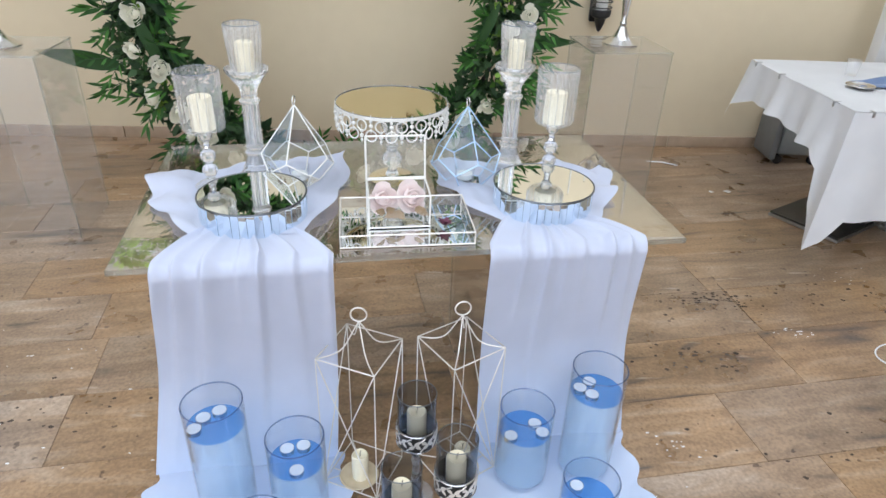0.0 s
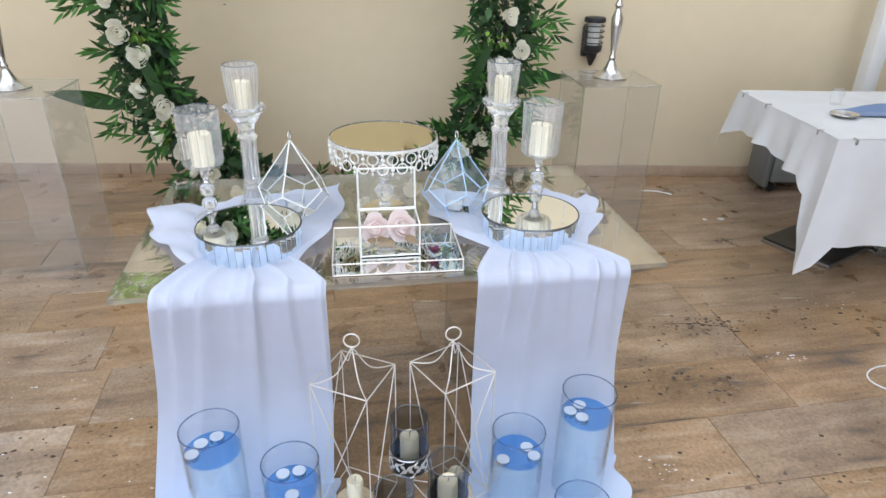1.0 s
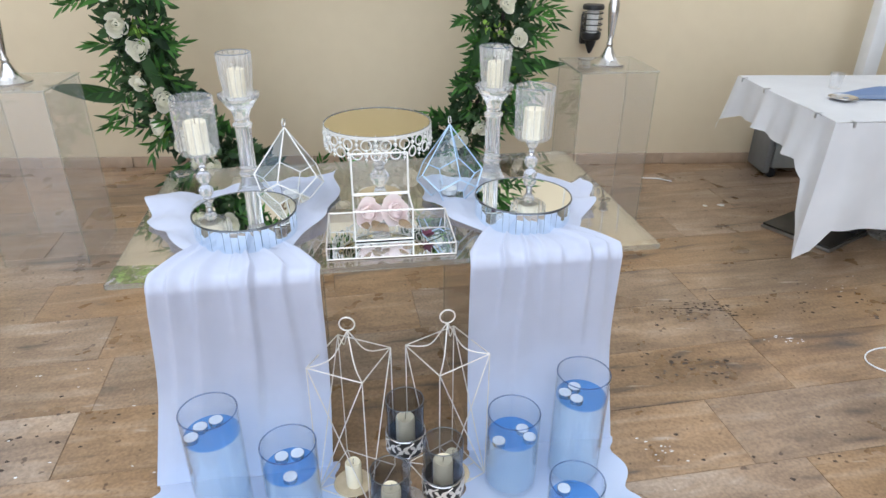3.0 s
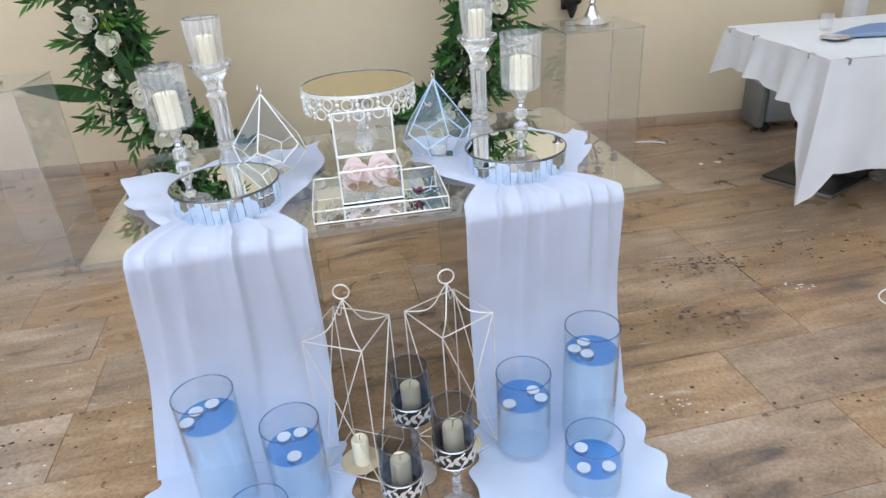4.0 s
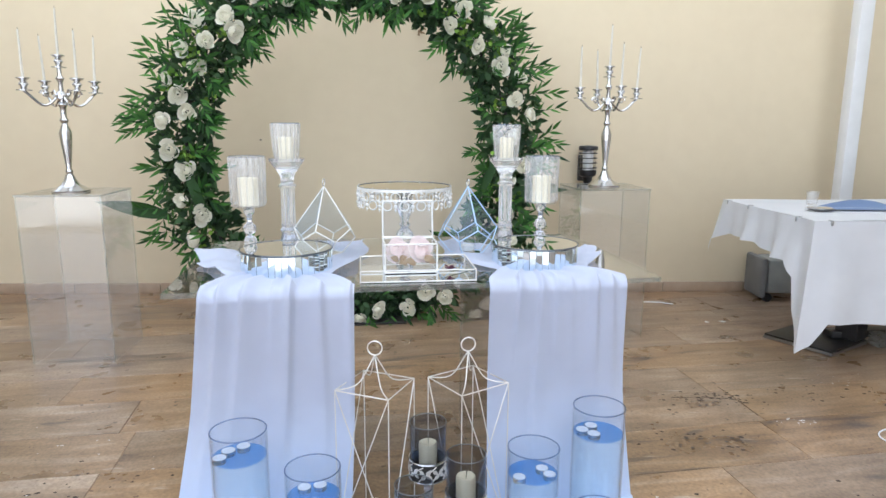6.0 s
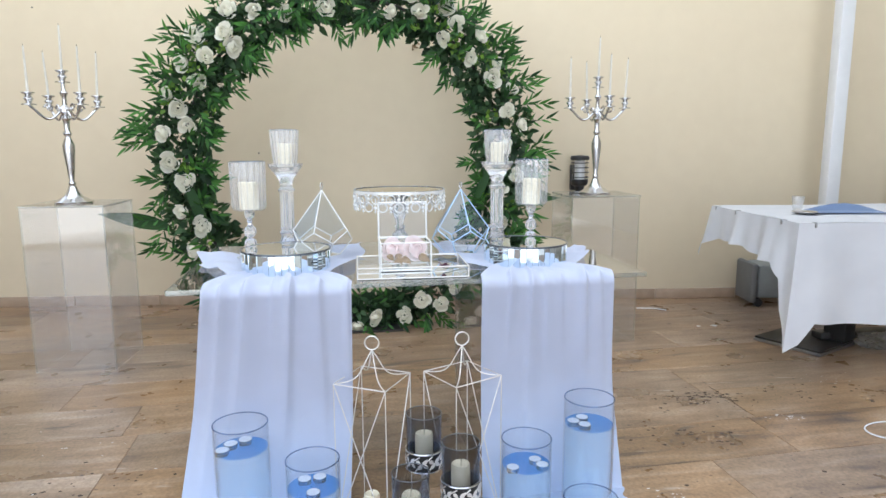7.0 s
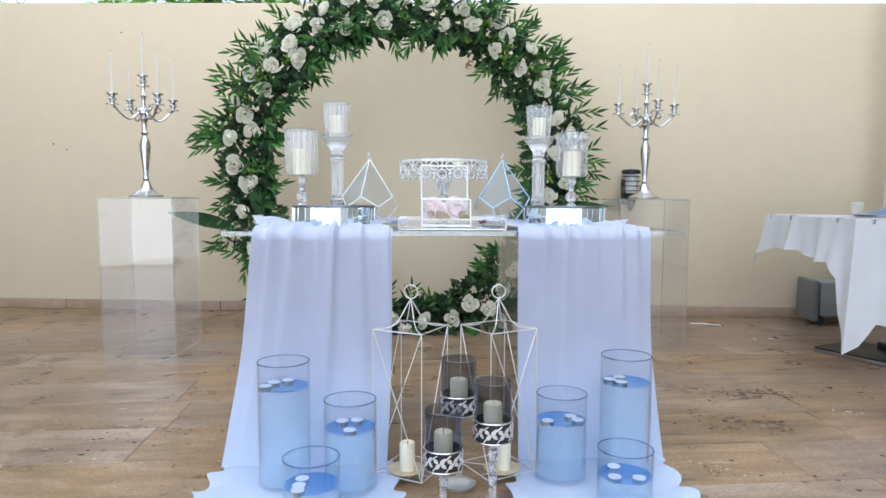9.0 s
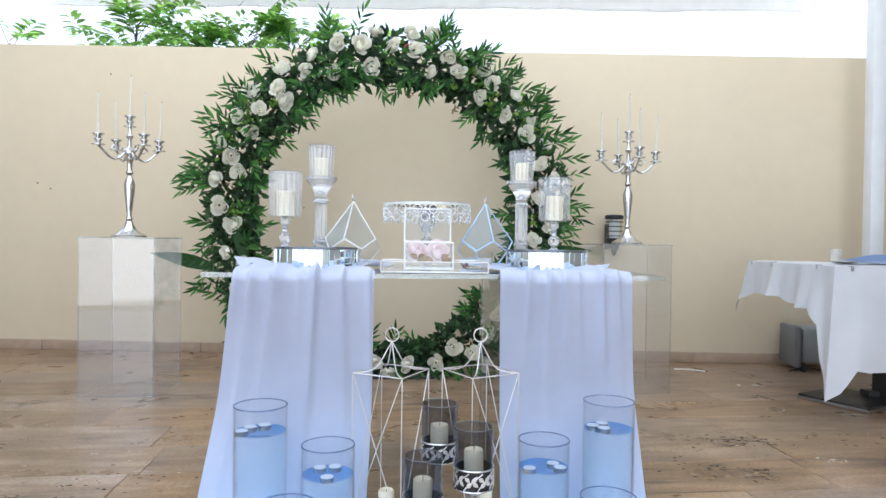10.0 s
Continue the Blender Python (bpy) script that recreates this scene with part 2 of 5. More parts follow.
FLUTED = clear("fluted_glass", (0.995, 0.996, 0.996), 1.3, 0.04, 1.6, 0.075, (0.92, 0.93, 0.94))
SMOKE = clear("smoked_glass", (0.75, 0.76, 0.78), 1.0, 0.03, 1.5)
# tint and diffuse blue film imitate sky mirrored in the panes
BLUEPANE = clear("sky_sheen_film_glass", (0.92, 0.965, 1.0), 1.2, 0.02, 1.5, 0.05, (0.6, 0.8, 1.0))
RIM = clear("glass_rim", (0.58, 0.65, 0.79), 2.0, 0.03, 1.5)
CRYSTAL = crystal("crystal", (0.985, 0.99, 1.0))
WATER = clear("blue_water", (0.95, 0.98, 1.0), 0.8, 0.01, 1.33, 0.16, (0.70, 0.86, 1.0))
# tinted deeper than the water's sides to imitate refraction seen from above
WATERTOP = clear("refraction_blue_water_top", (0.32, 0.58, 0.95), 1.0, 0.01, 1.33)
SHEER = blue_ended("white_to_blue_sheer_cloth", (0.595, 0.635, 0.775), (0.66, 0.755, 0.96))
LINEN = fabric("white_tablecloth", (0.70, 0.705, 0.72), 0.15)
CANVAS = fabric("white_canvas", (0.80, 0.79, 0.76), 0.08)
ROOFCANVAS = fabric("thin_white_canvas", (0.94, 0.94, 0.91), 0.5)
BLUECLOTH = fabric("blue_cloth", (0.16, 0.22, 0.36), 0.1)
WAX = plain("cream_wax", (0.84, 0.78, 0.58), (0.80, 0.73, 0.53), rough=0.5, scale=40, bump=0.1)
TAPER = plain("ivory_taper_wax", (0.74, 0.70, 0.60), rough=0.4, scale=30)
WAXWHITE = plain("white_wax", (0.82, 0.82, 0.80), rough=0.45, scale=30)
FLOATWAX = plain("bluish_white_wax", (0.60, 0.67, 0.78), rough=0.35, scale=30)
SILVER = metal("silver", (0.66, 0.655, 0.65), 0.2)
MIRROR = metal("mirror", (0.88, 0.90, 0.90), 0.015, 0.01)
# the cloth's blue reflection is put into the mirror's own tint
BLUEMIRROR = metal("cloth_blue_mirror", (0.80, 0.90, 0.98), 0.02, 0.01)
GOLDMIRROR = metal("champagne_mirror", (0.80, 0.72, 0.48), 0.04, 0.02)
WHITEMETAL = plain("white_lacquered_metal", (0.82, 0.81, 0.77), rough=0.3, metal=0.25, scale=40)
# metal edges coloured with the blue of the sky they would reflect
BLUEEDGE = plain("sky_reflection_blue_edge", (0.52, 0.70, 0.92), rough=0.3, metal=0.2, scale=40)
PALEWIRE = plain("pale_lacquered_wire", (0.84, 0.81, 0.76), rough=0.3, metal=0.45, scale=40)
DARKRIM = metal("dark_rim", (0.16, 0.17, 0.18), 0.3)
BLACK = plain("black_plastic", (0.02, 0.02, 0.022), (0.012, 0.012, 0.013), rough=0.45, scale=40)
STEEL = metal("brushed_steel", (0.45, 0.45, 0.45), 0.35)
DARKSTEEL = plain("dark_steel", (0.05, 0.048, 0.045), rough=0.4, metal=0.5)
GREY = plain("grey_plastic", (0.27, 0.28, 0.265), (0.22, 0.23, 0.22), rough=0.6, scale=10)
DARKGREY = plain("dark_grey_plastic", (0.17, 0.17, 0.165), rough=0.6, scale=10)
LEAF = leaf("dark_green_leaf", (0.022, 0.044, 0.022), (0.05, 0.09, 0.038), thru=0.25)
LEAF2 = leaf("bamboo_leaf", (0.018, 0.05, 0.018), (0.06, 0.145, 0.032), thru=0.25)
LIME = leaf("lime_leaf", (0.07, 0.15, 0.025), (0.17, 0.28, 0.05), thru=0.3)
BERRY = plain("red_berry", (0.35, 0.03, 0.05), rough=0.35)
BIGLEAF = leaf("broad_dark_leaf", (0.02, 0.05, 0.012), (0.03, 0.075, 0.016), thru=0.15)
TREELEAF = leaf("tree_leaf", (0.10, 0.19, 0.05), (0.25, 0.37, 0.12), thru=0.7)
STEM = plain("green_stem", (0.05, 0.08, 0.03), rough=0.7)
BARK = plain("bark", (0.14, 0.11, 0.085), (0.08, 0.065, 0.05), rough=0.9, scale=20, bump=0.4)
PETAL = fabric("ivory_petal", (0.99, 0.97, 0.84), 0.38, weave=60.0)
PINK = fabric("pale_pink_petal", (0.98, 0.88, 0.86), 0.45, weave=60.0)
PURPLE = plain("dark_purple_petal", (0.10, 0.015, 0.04), rough=0.6)
BROWN = plain("dried_leaf", (0.30, 0.20, 0.10), (0.18, 0.12, 0.06), rough=0.7)
WOODPLATE = plain("straw_plate", (0.66, 0.56, 0.38), (0.54, 0.44, 0.28), rough=0.5, scale=30)
EARTH = plain("pale_terrace_ground", (0.58, 0.54, 0.48), (0.5, 0.46, 0.40), rough=0.8, scale=2)
DIRT = plain("dark_dirt", (0.06, 0.045, 0.035), rough=0.9)
SPECK = plain("faded_speck", (0.22, 0.19, 0.15), rough=0.9)
PAPER = plain("white_paper", (0.78, 0.79, 0.80), rough=0.7)


# ---- builders ----
def part(name, bm, material, parent=None, label="", smooth=True):
    me = bpy.data.meshes.new(name)
    bm.normal_update()
    bm.to_mesh(me)
    bm.free()
    me.materials.append(material)
    if smooth:
        me.shade_smooth()
        me.set_sharp_from_angle(angle=radians(38))
    ob = new(name, me)
    if parent:
        ob.parent = parent
    if label:
        ob["label"] = label
    return ob


def thing(name, m, label, category, group="", kind=""):
    e = new(name)
    e.empty_display_size = 0.05
    e.matrix_world = m if isinstance(m, Matrix) else pose(*m)
    return tagged(e, label, category, group, kind)


def box(bm, x0, y0, z0, x1, y1, z1, bevel=0.0, m=None):
    r = bmesh.ops.create_cube(bm, size=1)
    vs = r["verts"]
    for v in vs:
        v.co = Vector(((x0 + x1) / 2 + v.co.x * (x1 - x0), (y0 + y1) / 2 + v.co.y * (y1 - y0), (z0 + z1) / 2 + v.co.z * (z1 - z0)))
    if bevel:
        es = list({e for v in vs for e in v.link_edges})
        r2 = bmesh.ops.bevel(bm, geom=es, offset=bevel, segments=2, affect="EDGES", profile=0.5)
        vs = [v for v in {*r2["verts"], *vs} if v.is_valid]
    if m:
        bmesh.ops.transform(bm, matrix=m, verts=vs)
    return bm


def lathe(bm, prof, n=32, centre=(0, 0, 0), wave=None, phase=0.0):
    """Turn a profile of (radius, z) round z. wave(angle, z) scales the radius."""
    cx, cy, cz = centre
    rings = []
    for r, z in prof:
        if r < 1e-6:
            rings.append([bm.verts.new((cx, cy, cz + z))])
        else:
            ring = []
            for k in range(n):
                a = phase + 2 * math.pi * k / n
                q = r * (wave(a, z) if wave else 1)
                ring.append(bm.verts.new((cx + q * math.cos(a), cy + q * math.sin(a), cz + z)))
            rings.append(ring)
    for a, b in zip(rings, rings[1:]):
        if len(a) == 1 and len(b) == 1:
            continue
        for k in range(n):
            j = (k + 1) % n
            if len(a) == 1:
                bm.faces.new((a[0], b[j], b[k]))
            elif len(b) == 1:
                bm.faces.new((a[k], a[j], b[0]))
            else:
                bm.faces.new((a[k], a[j], b[j], b[k]))
    return bm


def tube(bm, pts, r, n=6, closed=False, taper=1.0):
    pts = [Vector(p) for p in pts]
    rings, up = [], None
    count = len(pts)
    for i, p in enumerate(pts):
        if closed:
            d = pts[(i + 1) % count] - pts[i - 1]
        else:
            d = pts[min(i + 1, count - 1)] - pts[max(i - 1, 0)]
        d.normalize()
        if up is None:
            up = d.orthogonal().normalized()
        up = (up - d * up.dot(d)).normalized()
        side = d.cross(up)
        q = r * (1 + (taper - 1) * i / max(1, count - 1))
        rings.append([bm.verts.new(p + (up * math.cos(2 * math.pi * k / n) + side * math.sin(2 * math.pi * k / n)) * q) for k in range(n)])
    pairs = list(zip(rings, rings[1:])) + ([(rings[-1], rings[0])] if closed else [])
    for a, b in pairs:
        for k in range(n):
            bm.faces.new((a[k], a[(k + 1) % n], b[(k + 1) % n], b[k]))
    if not closed:
        bm.faces.new(rings[0][::-1])
        bm.faces.new(rings[-1])
    return bm


def ball(bm, c, r, seg=14, ring=8, sz=1.0):
    bmesh.ops.create_uvsphere(bm, u_segments=seg, v_segments=ring, radius=r, matrix=Matrix.Translation(c) @ Matrix.Diagonal((1, 1, sz, 1)))
    return bm


def ringpts(c, r, n, u=(1, 0, 0), v=(0, 1, 0)):
    c, u, v = Vector(c), Vector(u), Vector(v)
    return [c + u * (r * math.cos(2 * math.pi * k / n)) + v * (r * math.sin(2 * math.pi * k / n)) for k in range(n)]


def sheet(bm, f, nu, nv, closed_u=False):
    """A grid of points f(u, v), u and v from 0 to 1."""
    g = [[bm.verts.new(f(i / nu, j / nv)) for j in range(nv + 1)] for i in range(nu if closed_u else nu + 1)]
    for i in range(nu):
        a, b = g[i], g[(i + 1) % len(g)]
        for j in range(nv):
            bm.faces.new((a[j], b[j], b[j + 1], a[j + 1]))
    return bm


def blade(bm, base, tip, width, normal, sag=0.0, fold=0.15, cuts=3):
    """One lance-shaped leaf."""
    base, tip, normal = Vector(base), Vector(tip), Vector(normal)
    d = tip - base
    side = d.cross(normal)
    if side.length < 1e-6:
        side = d.orthogonal()
    side.normalize()
    nrm = side.cross(d).normalized()
    prev = bm.verts.new(base)
    rows = []
    for k in range(1, cuts + 1):
        t = k / (cuts + 1)
        w = width * math.sin(math.pi * t ** 0.75) * 0.5
        c = base + d * t + nrm * (sag * 4 * t * (1 - t)) * d.length
        rows.append((bm.verts.new(c - side * w + nrm * w * fold), bm.verts.new(c), bm.verts.new(c + side * w + nrm * w * fold)))
    end = bm.verts.new(tip)
    a = rows[0]
    bm.faces.new((prev, a[1], a[0]))
    bm.faces.new((prev, a[2], a[1]))
    for a, b in zip(rows, rows[1:]):
        bm.faces.new((a[0], a[1], b[1], b[0]))
        bm.faces.new((a[1], a[2], b[2], b[1]))
    a = rows[-1]
    bm.faces.new((a[0], a[1], end))
    bm.faces.new((a[1], a[2], end))


rnd = random.Random(7)

# ---- the terrace ----
WALL_TURN = -1.2
ground = part("ground", sheet(bmesh.new(), lambda u, v: ((u - 0.5) * 600, (v - 0.5) * 600, -0.02), 12, 12), EARTH)
tagged(ground, "pale terrace ground reaching far beyond the wall", "ground", kind="structure")
floor = part("floor", box(bmesh.new(), -6, -1.8, -0.019, 6, 5.2, -0.006), GROUT)
tagged(floor, "worn brown vein-cut stone tile floor, scuffed and stained", "floor", kind="structure")

WALL = pose(0, 4.30, 0, 0, 0, WALL_TURN)
_bm = box(bmesh.new(), -9, 0.0, -0.02, 9, 0.2, 2.235, 0.006)
for _v in _bm.verts:
    if _v.co.z > 1:
        _v.co.z -= 0.0125 * _v.co.x + 0.004  # the coping runs slightly downhill
wall = part("wall_north", _bm, PLASTER)
wall.matrix_world = WALL
tagged(wall, "cream painted plaster garden wall with small marks", "wall", kind="structure")
skirt = thing("baseboard", WALL, "brown stone skirting tiles along the wall", "baseboard", kind="structure")
_sk = box(bmesh.new(), -0.297, -0.014, 0.001, 0.297, -0.002, 0.075, 0.002)
_first = None
for _k in range(28):
    if _first is None:
        _first = part("skirting_tile", _sk, PLINTH, skirt)
        _ob = _first
    else:
        _ob = new("skirting_tile", _first.data)
        _ob.parent = skirt
    _ob.location = (-8.1 + 0.6 * _k, 0, 0)
spots = thing("wall_marks", WALL, "small dark specks on the cream wall", "stain", kind="stuff")
_bm = bmesh.new()
for _x, _z, _r in ((-3.05, 1.24, 0.007), (-2.95, 1.20, 0.006), (-1.05, 1.08, 0.006), (-2.5, 2.05, 0.006)):
    lathe(_bm, ((_r, 0), (_r * 0.6, 0.003), (0, 0.004)), 7, (0, 0, 0))
    _bm.verts.ensure_lookup_table()
    for _v in _bm.verts[-15:]:
        _v.co = Vector((_x + _v.co.x * 1.3, -_v.co.z - 0.0005, _z + _v.co.y))
part("speck", _bm, SPECK, spots)

# added out of view: blocks sky light to darken the right side
east = part("shade_wall_east", box(bmesh.new(), 3.45, -3.5, -0.02, 3.65, 4.15, 4.6, 0.006), SHADEWALL)
tagged(east, "unseen plain beige side wall added to shade the terrace", "wall", kind="structure")

# added out of view: blocks sky light to darken the left floor
west = part("shade_wall_west", box(bmesh.new(), -4.6, -0.9, -0.02, -4.4, 4.15, 4.6, 0.006), SHADEWALL)
tagged(west, "unseen plain beige side wall added to shade the terrace", "wall", kind="structure")

# ---- the canopy beyond ----
canopy = thing("canopy", (0, 0, 0), "white canvas gazebo roof with hanging valance on white posts", "canopy")
YV, XL, XR = 6.6, -4.35, 3.76


def valance(u, v):
    x = XL + (XR - XL) * u
    return (x, YV + 0.015 * math.sin(9 * x) * (1 - v), 3.36 + 0.28 * v + 0.01 * math.sin(2.3 * x))


part("valance", sheet(bmesh.new(), valance, 60, 4), CANVAS, canopy)
part("hem", tube(bmesh.new(), [valance(k / 60, 0) for k in range(61)], 0.012, 6), CANVAS, canopy)
part("roof", sheet(bmesh.new(), lambda u, v: (XL + (XR - XL) * u, YV - 2.75 * v, 3.66 + 1.0 * v), 8, 6), CANVAS, canopy)
# out of view overhead: added to cut and soften the light from above
part("roof", sheet(bmesh.new(), lambda u, v: (XL + (XR - XL) * u, YV - 2.75 - 8.2 * v, 4.66 - 1.4 * v + 0.04 * math.sin(9 * u) * v), 24, 8), ROOFCANVAS, canopy)
part("side_valance", sheet(bmesh.new(), lambda u, v: (XR, YV - 2.6 * u, 3.64 + 0.95 * u * v), 20, 3), CANVAS, canopy)
for _x in (2.868, -4.3):
    part("post", box(bmesh.new(), _x - 0.045, 3.92, 0.0, _x + 0.045, 4.01, 4.66, 0.006), WHITE, canopy, "square white post")
for _a, _b in (((XL, YV - 0.06, 3.68), (XR, YV - 0.06, 3.68)), ((-1.6, YV - 0.08, 3.58), (0.4, YV - 0.08, 3.72)), ((1.2, YV - 0.08, 3.72), (3.2, YV - 0.08, 3.56)), ((-3.6, YV - 0.08, 3.72), (-1.6, YV - 0.08, 3.58)), ((0.0, YV - 0.1, 3.7), (-1.5, YV - 0.6, 4.1)), ((1.3, YV - 0.1, 3.7), (3.0, YV - 0.6, 4.0))):
    part("frame_bar", tube(bmesh.new(), (_a, _b), 0.03, 4), WHITE, canopy)


# ---- trees beyond the wall ----
def frond(bm, base, tip, size, n):
    base, tip = Vector(base), Vector(tip)
    d = tip - base
    side = d.cross(Vector((0, 0, 1))).normalized()
    for k in range(n):
        t = 0.15 + 0.85 * k / (n - 1)
        p = base + d * t + Vector((0, 0, -0.25 * d.length * t * t))
        for s in (-1, 1):
            q = p + side * s * size * (0.6 + 0.4 * math.sin(math.pi * t)) + d.normalized() * size * 0.45 + Vector((0, 0, -0.25 * size + rnd.uniform(-0.2, 0.2) * size))
            blade(bm, p, q, size * 0.34, (0, 0, 1), 0.08, 0.2, 2)


def tree(x, y, height, n, spread):
    t = thing("tree", (x, y, 0), "leafy green tree with feathery leaves behind the wall", "tree", "trees behind the wall")
    bm = bmesh.new()
    tube(bm, [(0, 0, 0), (0.04, 0.02, height * 0.4), (0.0, 0.0, height * 0.72), (0.03, 0, height * 0.86)], 0.03, 8, taper=0.3)
    leaves = bmesh.new()
    for k in range(n):
        z = height * rnd.uniform(0.70, 0.93)
        a = rnd.uniform(0, 2 * math.pi)
        ln = spread * rnd.uniform(0.5, 1.0)
        tip = Vector((ln * math.cos(a), ln * math.sin(a) * 0.6, z + rnd.uniform(0.0, 0.75) * ln))
        base = Vector((0.02, 0, z - 0.15))
        tube(bm, (base, (base + tip) / 2 + Vector((0, 0, 0.05)), tip), 0.004, 4, taper=0.4)
        frond(leaves, base.lerp(tip, 0.25), tip, rnd.uniform(0.12, 0.19), 8)
    part("trunk", bm, BARK, t)
    part("crown", leaves, TREELEAF, t)
    return t


for _x, _y, _h, _n, _s in ((-4.8, 5.6, 2.85, 12, 0.6), (-4.0, 5.4, 3.0, 14, 0.55), (-3.3, 5.6, 2.9, 16, 0.6), (-2.8, 5.3, 3.15, 30, 0.6), (-2.3, 5.5, 2.95, 30, 0.6), (-1.8, 5.3, 3.0, 32, 0.6), (-1.4, 5.5, 3.05, 36, 0.55), (-0.95, 5.4, 2.85, 30, 0.45)):
    tree(_x, _y, _h, _n, _s)

# ---- flower arch ----
AC, ATURN, AZ, AR = Vector((-0.367, 3.67)), 5.0, 1.04, 0.962
ARCH = pose(AC.x, AC.y, 0, 0, 0, ATURN)
arch = thing("flower_arch", ARCH, "round arch densely covered with dark green leaves and white roses", "flower arch")


def ringat(a, r=AR, y=0.0):
    """a: degrees, 0 at the right, 90 at the top."""
    return Vector((r * math.cos(radians(a)), y, AZ + r * math.sin(radians(a))))


part("ring_frame", tube(bmesh.new(), [ringat(k * 4, AR, 0.07) for k in range(90)], 0.011, 8, closed=True), DARKSTEEL, arch)
_bm = bmesh.new()
box(_bm, -0.3, -0.16, 0.0, 0.3, 0.16, 0.012, 0.003)
box(_bm, -0.03, -0.02, 0.012, 0.03, 0.02, 0.11)
part("base_plate", _bm, DARKSTEEL, arch)


def thick(a):
    """How thick the greenery is at that angle."""
    low = max(0.0, -math.sin(radians(a)) - 0.55) / 0.45
    return 0.158 + 0.018 * math.sin(radians(a * 5 + 40)) + 0.014 * math.sin(radians(a * 11)) - 0.055 * min(1, low)


core = bmesh.new()
for k in range(6400):
    a = rnd.uniform(0, 360)
    R = thick(a)
    q, w = rnd.uniform(0, 2 * math.pi), R * math.sqrt(rnd.uniform(0.05, 1.0))
    p = ringat(a, AR + w * math.cos(q), w * math.sin(q) * 0.75)
    d = (p - ringat(a)).normalized() * 0.6 + Vector((rnd.uniform(-1, 1), rnd.uniform(-1.1, 0.3), rnd.uniform(-1, 0.8)))
    ln = rnd.uniform(0.045, 0.085)
    blade(core, p, p + d.normalized() * ln, ln * rnd.uniform(0.4, 0.6), (rnd.uniform(-1, 1), -1, rnd.uniform(-1, 1)), 0.06, 0.2, 2)
tagged(part("leaf_core", core, LEAF, arch, "dense dark green leaves"), kind="stuff")

sprigs, stems = bmesh.new(), bmesh.new()
for k in range(265):
    a = rnd.uniform(0, 360)
    if -math.sin(radians(a)) > 0.75 and rnd.random() < 0.45:
        continue
    R = thick(a)
    outer = rnd.random() < 0.6
    q = rnd.uniform(-1.15, 1.15) + (0 if outer else math.pi)
    if rnd.random() < 0.2:
        q = rnd.uniform(1.2, 1.9)
    base = ringat(a, AR + R * 0.55 * math.cos(q), -abs(R * 0.55 * math.sin(q)))
    out = (ringat(a, AR + math.cos(q), -abs(math.sin(q)) * 0.7) - ringat(a)).normalized()
    along = (ringat(a + 1) - ringat(a)).normalized()
    dirn = (out + along * rnd.uniform(-0.7, 0.7) + Vector((0, 0, rnd.uniform(-0.25, 0.2)))).normalized()
    ln = rnd.uniform(0.13, 0.235) * (0.72 if not outer else 1.0)
    tip = base + dirn * ln
    tube(stems, (base, tip), 0.0025, 4, taper=0.5)
    nl = rnd.randint(6, 9)
    side = dirn.cross(Vector((rnd.uniform(-0.5, 0.5), -1, rnd.uniform(-0.5, 0.5)))).normalized()
    for j in range(nl):
        t = 0.35 + 0.65 * j / (nl - 1)
        p = base.lerp(tip, t)
        s = 1 if j % 2 else -1
        lead = dirn * rnd.uniform(0.6, 1.0) + side * s * (1.0 - 0.75 * t) * rnd.uniform(0.8, 1.3) + Vector((rnd.uniform(-0.2, 0.2), rnd.uniform(-0.4, 0.1), rnd.uniform(-0.25, 0.1)))
        l2 = rnd.uniform(0.065, 0.105)
        blade(sprigs, p, p + lead.normalized() * l2, l2 * 0.19, (rnd.uniform(-0.4, 0.4), -1, rnd.uniform(-0.4, 0.4)), 0.03, 0.15, 3)
tagged(part("leaf_sprig", sprigs, LEAF2, arch, "slender bamboo-like leaf sprays"), kind="stuff")
tagged(part("stem", stems, STEM, arch), kind="stuff")

lime = bmesh.new()
for k in range(46):
    a = rnd.uniform(-40, 220)
    R = thick(a)
    q = rnd.uniform(-1.0, 1.0)
    p = ringat(a, AR + q * R * 0.9, -R * 0.8 * math.sqrt(max(0.1, 1 - q * q)))
    for j in range(rnd.randint(5, 9)):
        d = Vector((rnd.uniform(-1, 1), rnd.uniform(-0.9, -0.1), rnd.uniform(-1, 1))).normalized()
        o = p + Vector((rnd.uniform(-0.03, 0.03), rnd.uniform(-0.02, 0.01), rnd.uniform(-0.03, 0.03)))
        ln = rnd.uniform(0.025, 0.042)
        blade(lime, o, o + d * ln, ln * 0.75, (rnd.uniform(-0.5, 0.5), -1, rnd.uniform(-0.5, 0.5)), 0.05, 0.2, 3)
tagged(part("lime_leaf", lime, LIME, arch, "small rounded lime green leaves"), kind="stuff")
_bb = bmesh.new()
for k in range(7):
    ball(_bb, (0.11 + rnd.uniform(-0.02, 0.02), -0.17, AZ + 0.975 + rnd.uniform(-0.025, 0.025)), 0.007, 8, 6)
part("berries", _bb, BERRY, arch, "small red berries")
for _b, _t, _w in (((-1.03, -0.06, 0.66), (-1.43, -0.10, 0.755), 0.085), ((0.9, -0.08, 0.78), (1.30, -0.12, 0.80), 0.075), ((-0.93, -0.13, 0.95), (-0.80, -0.13, 0.58), 0.06), ((0.85, -0.12, 1.0), (0.72, -0.12, 0.72), 0.05)):
    part("broad_leaf", (lambda b: (blade(b, _b, _t, _w, (0, -1, 0.35), 0.05, 0.25, 7), b)[1])(bmesh.new()), BIGLEAF, arch, "long dark strap leaf")


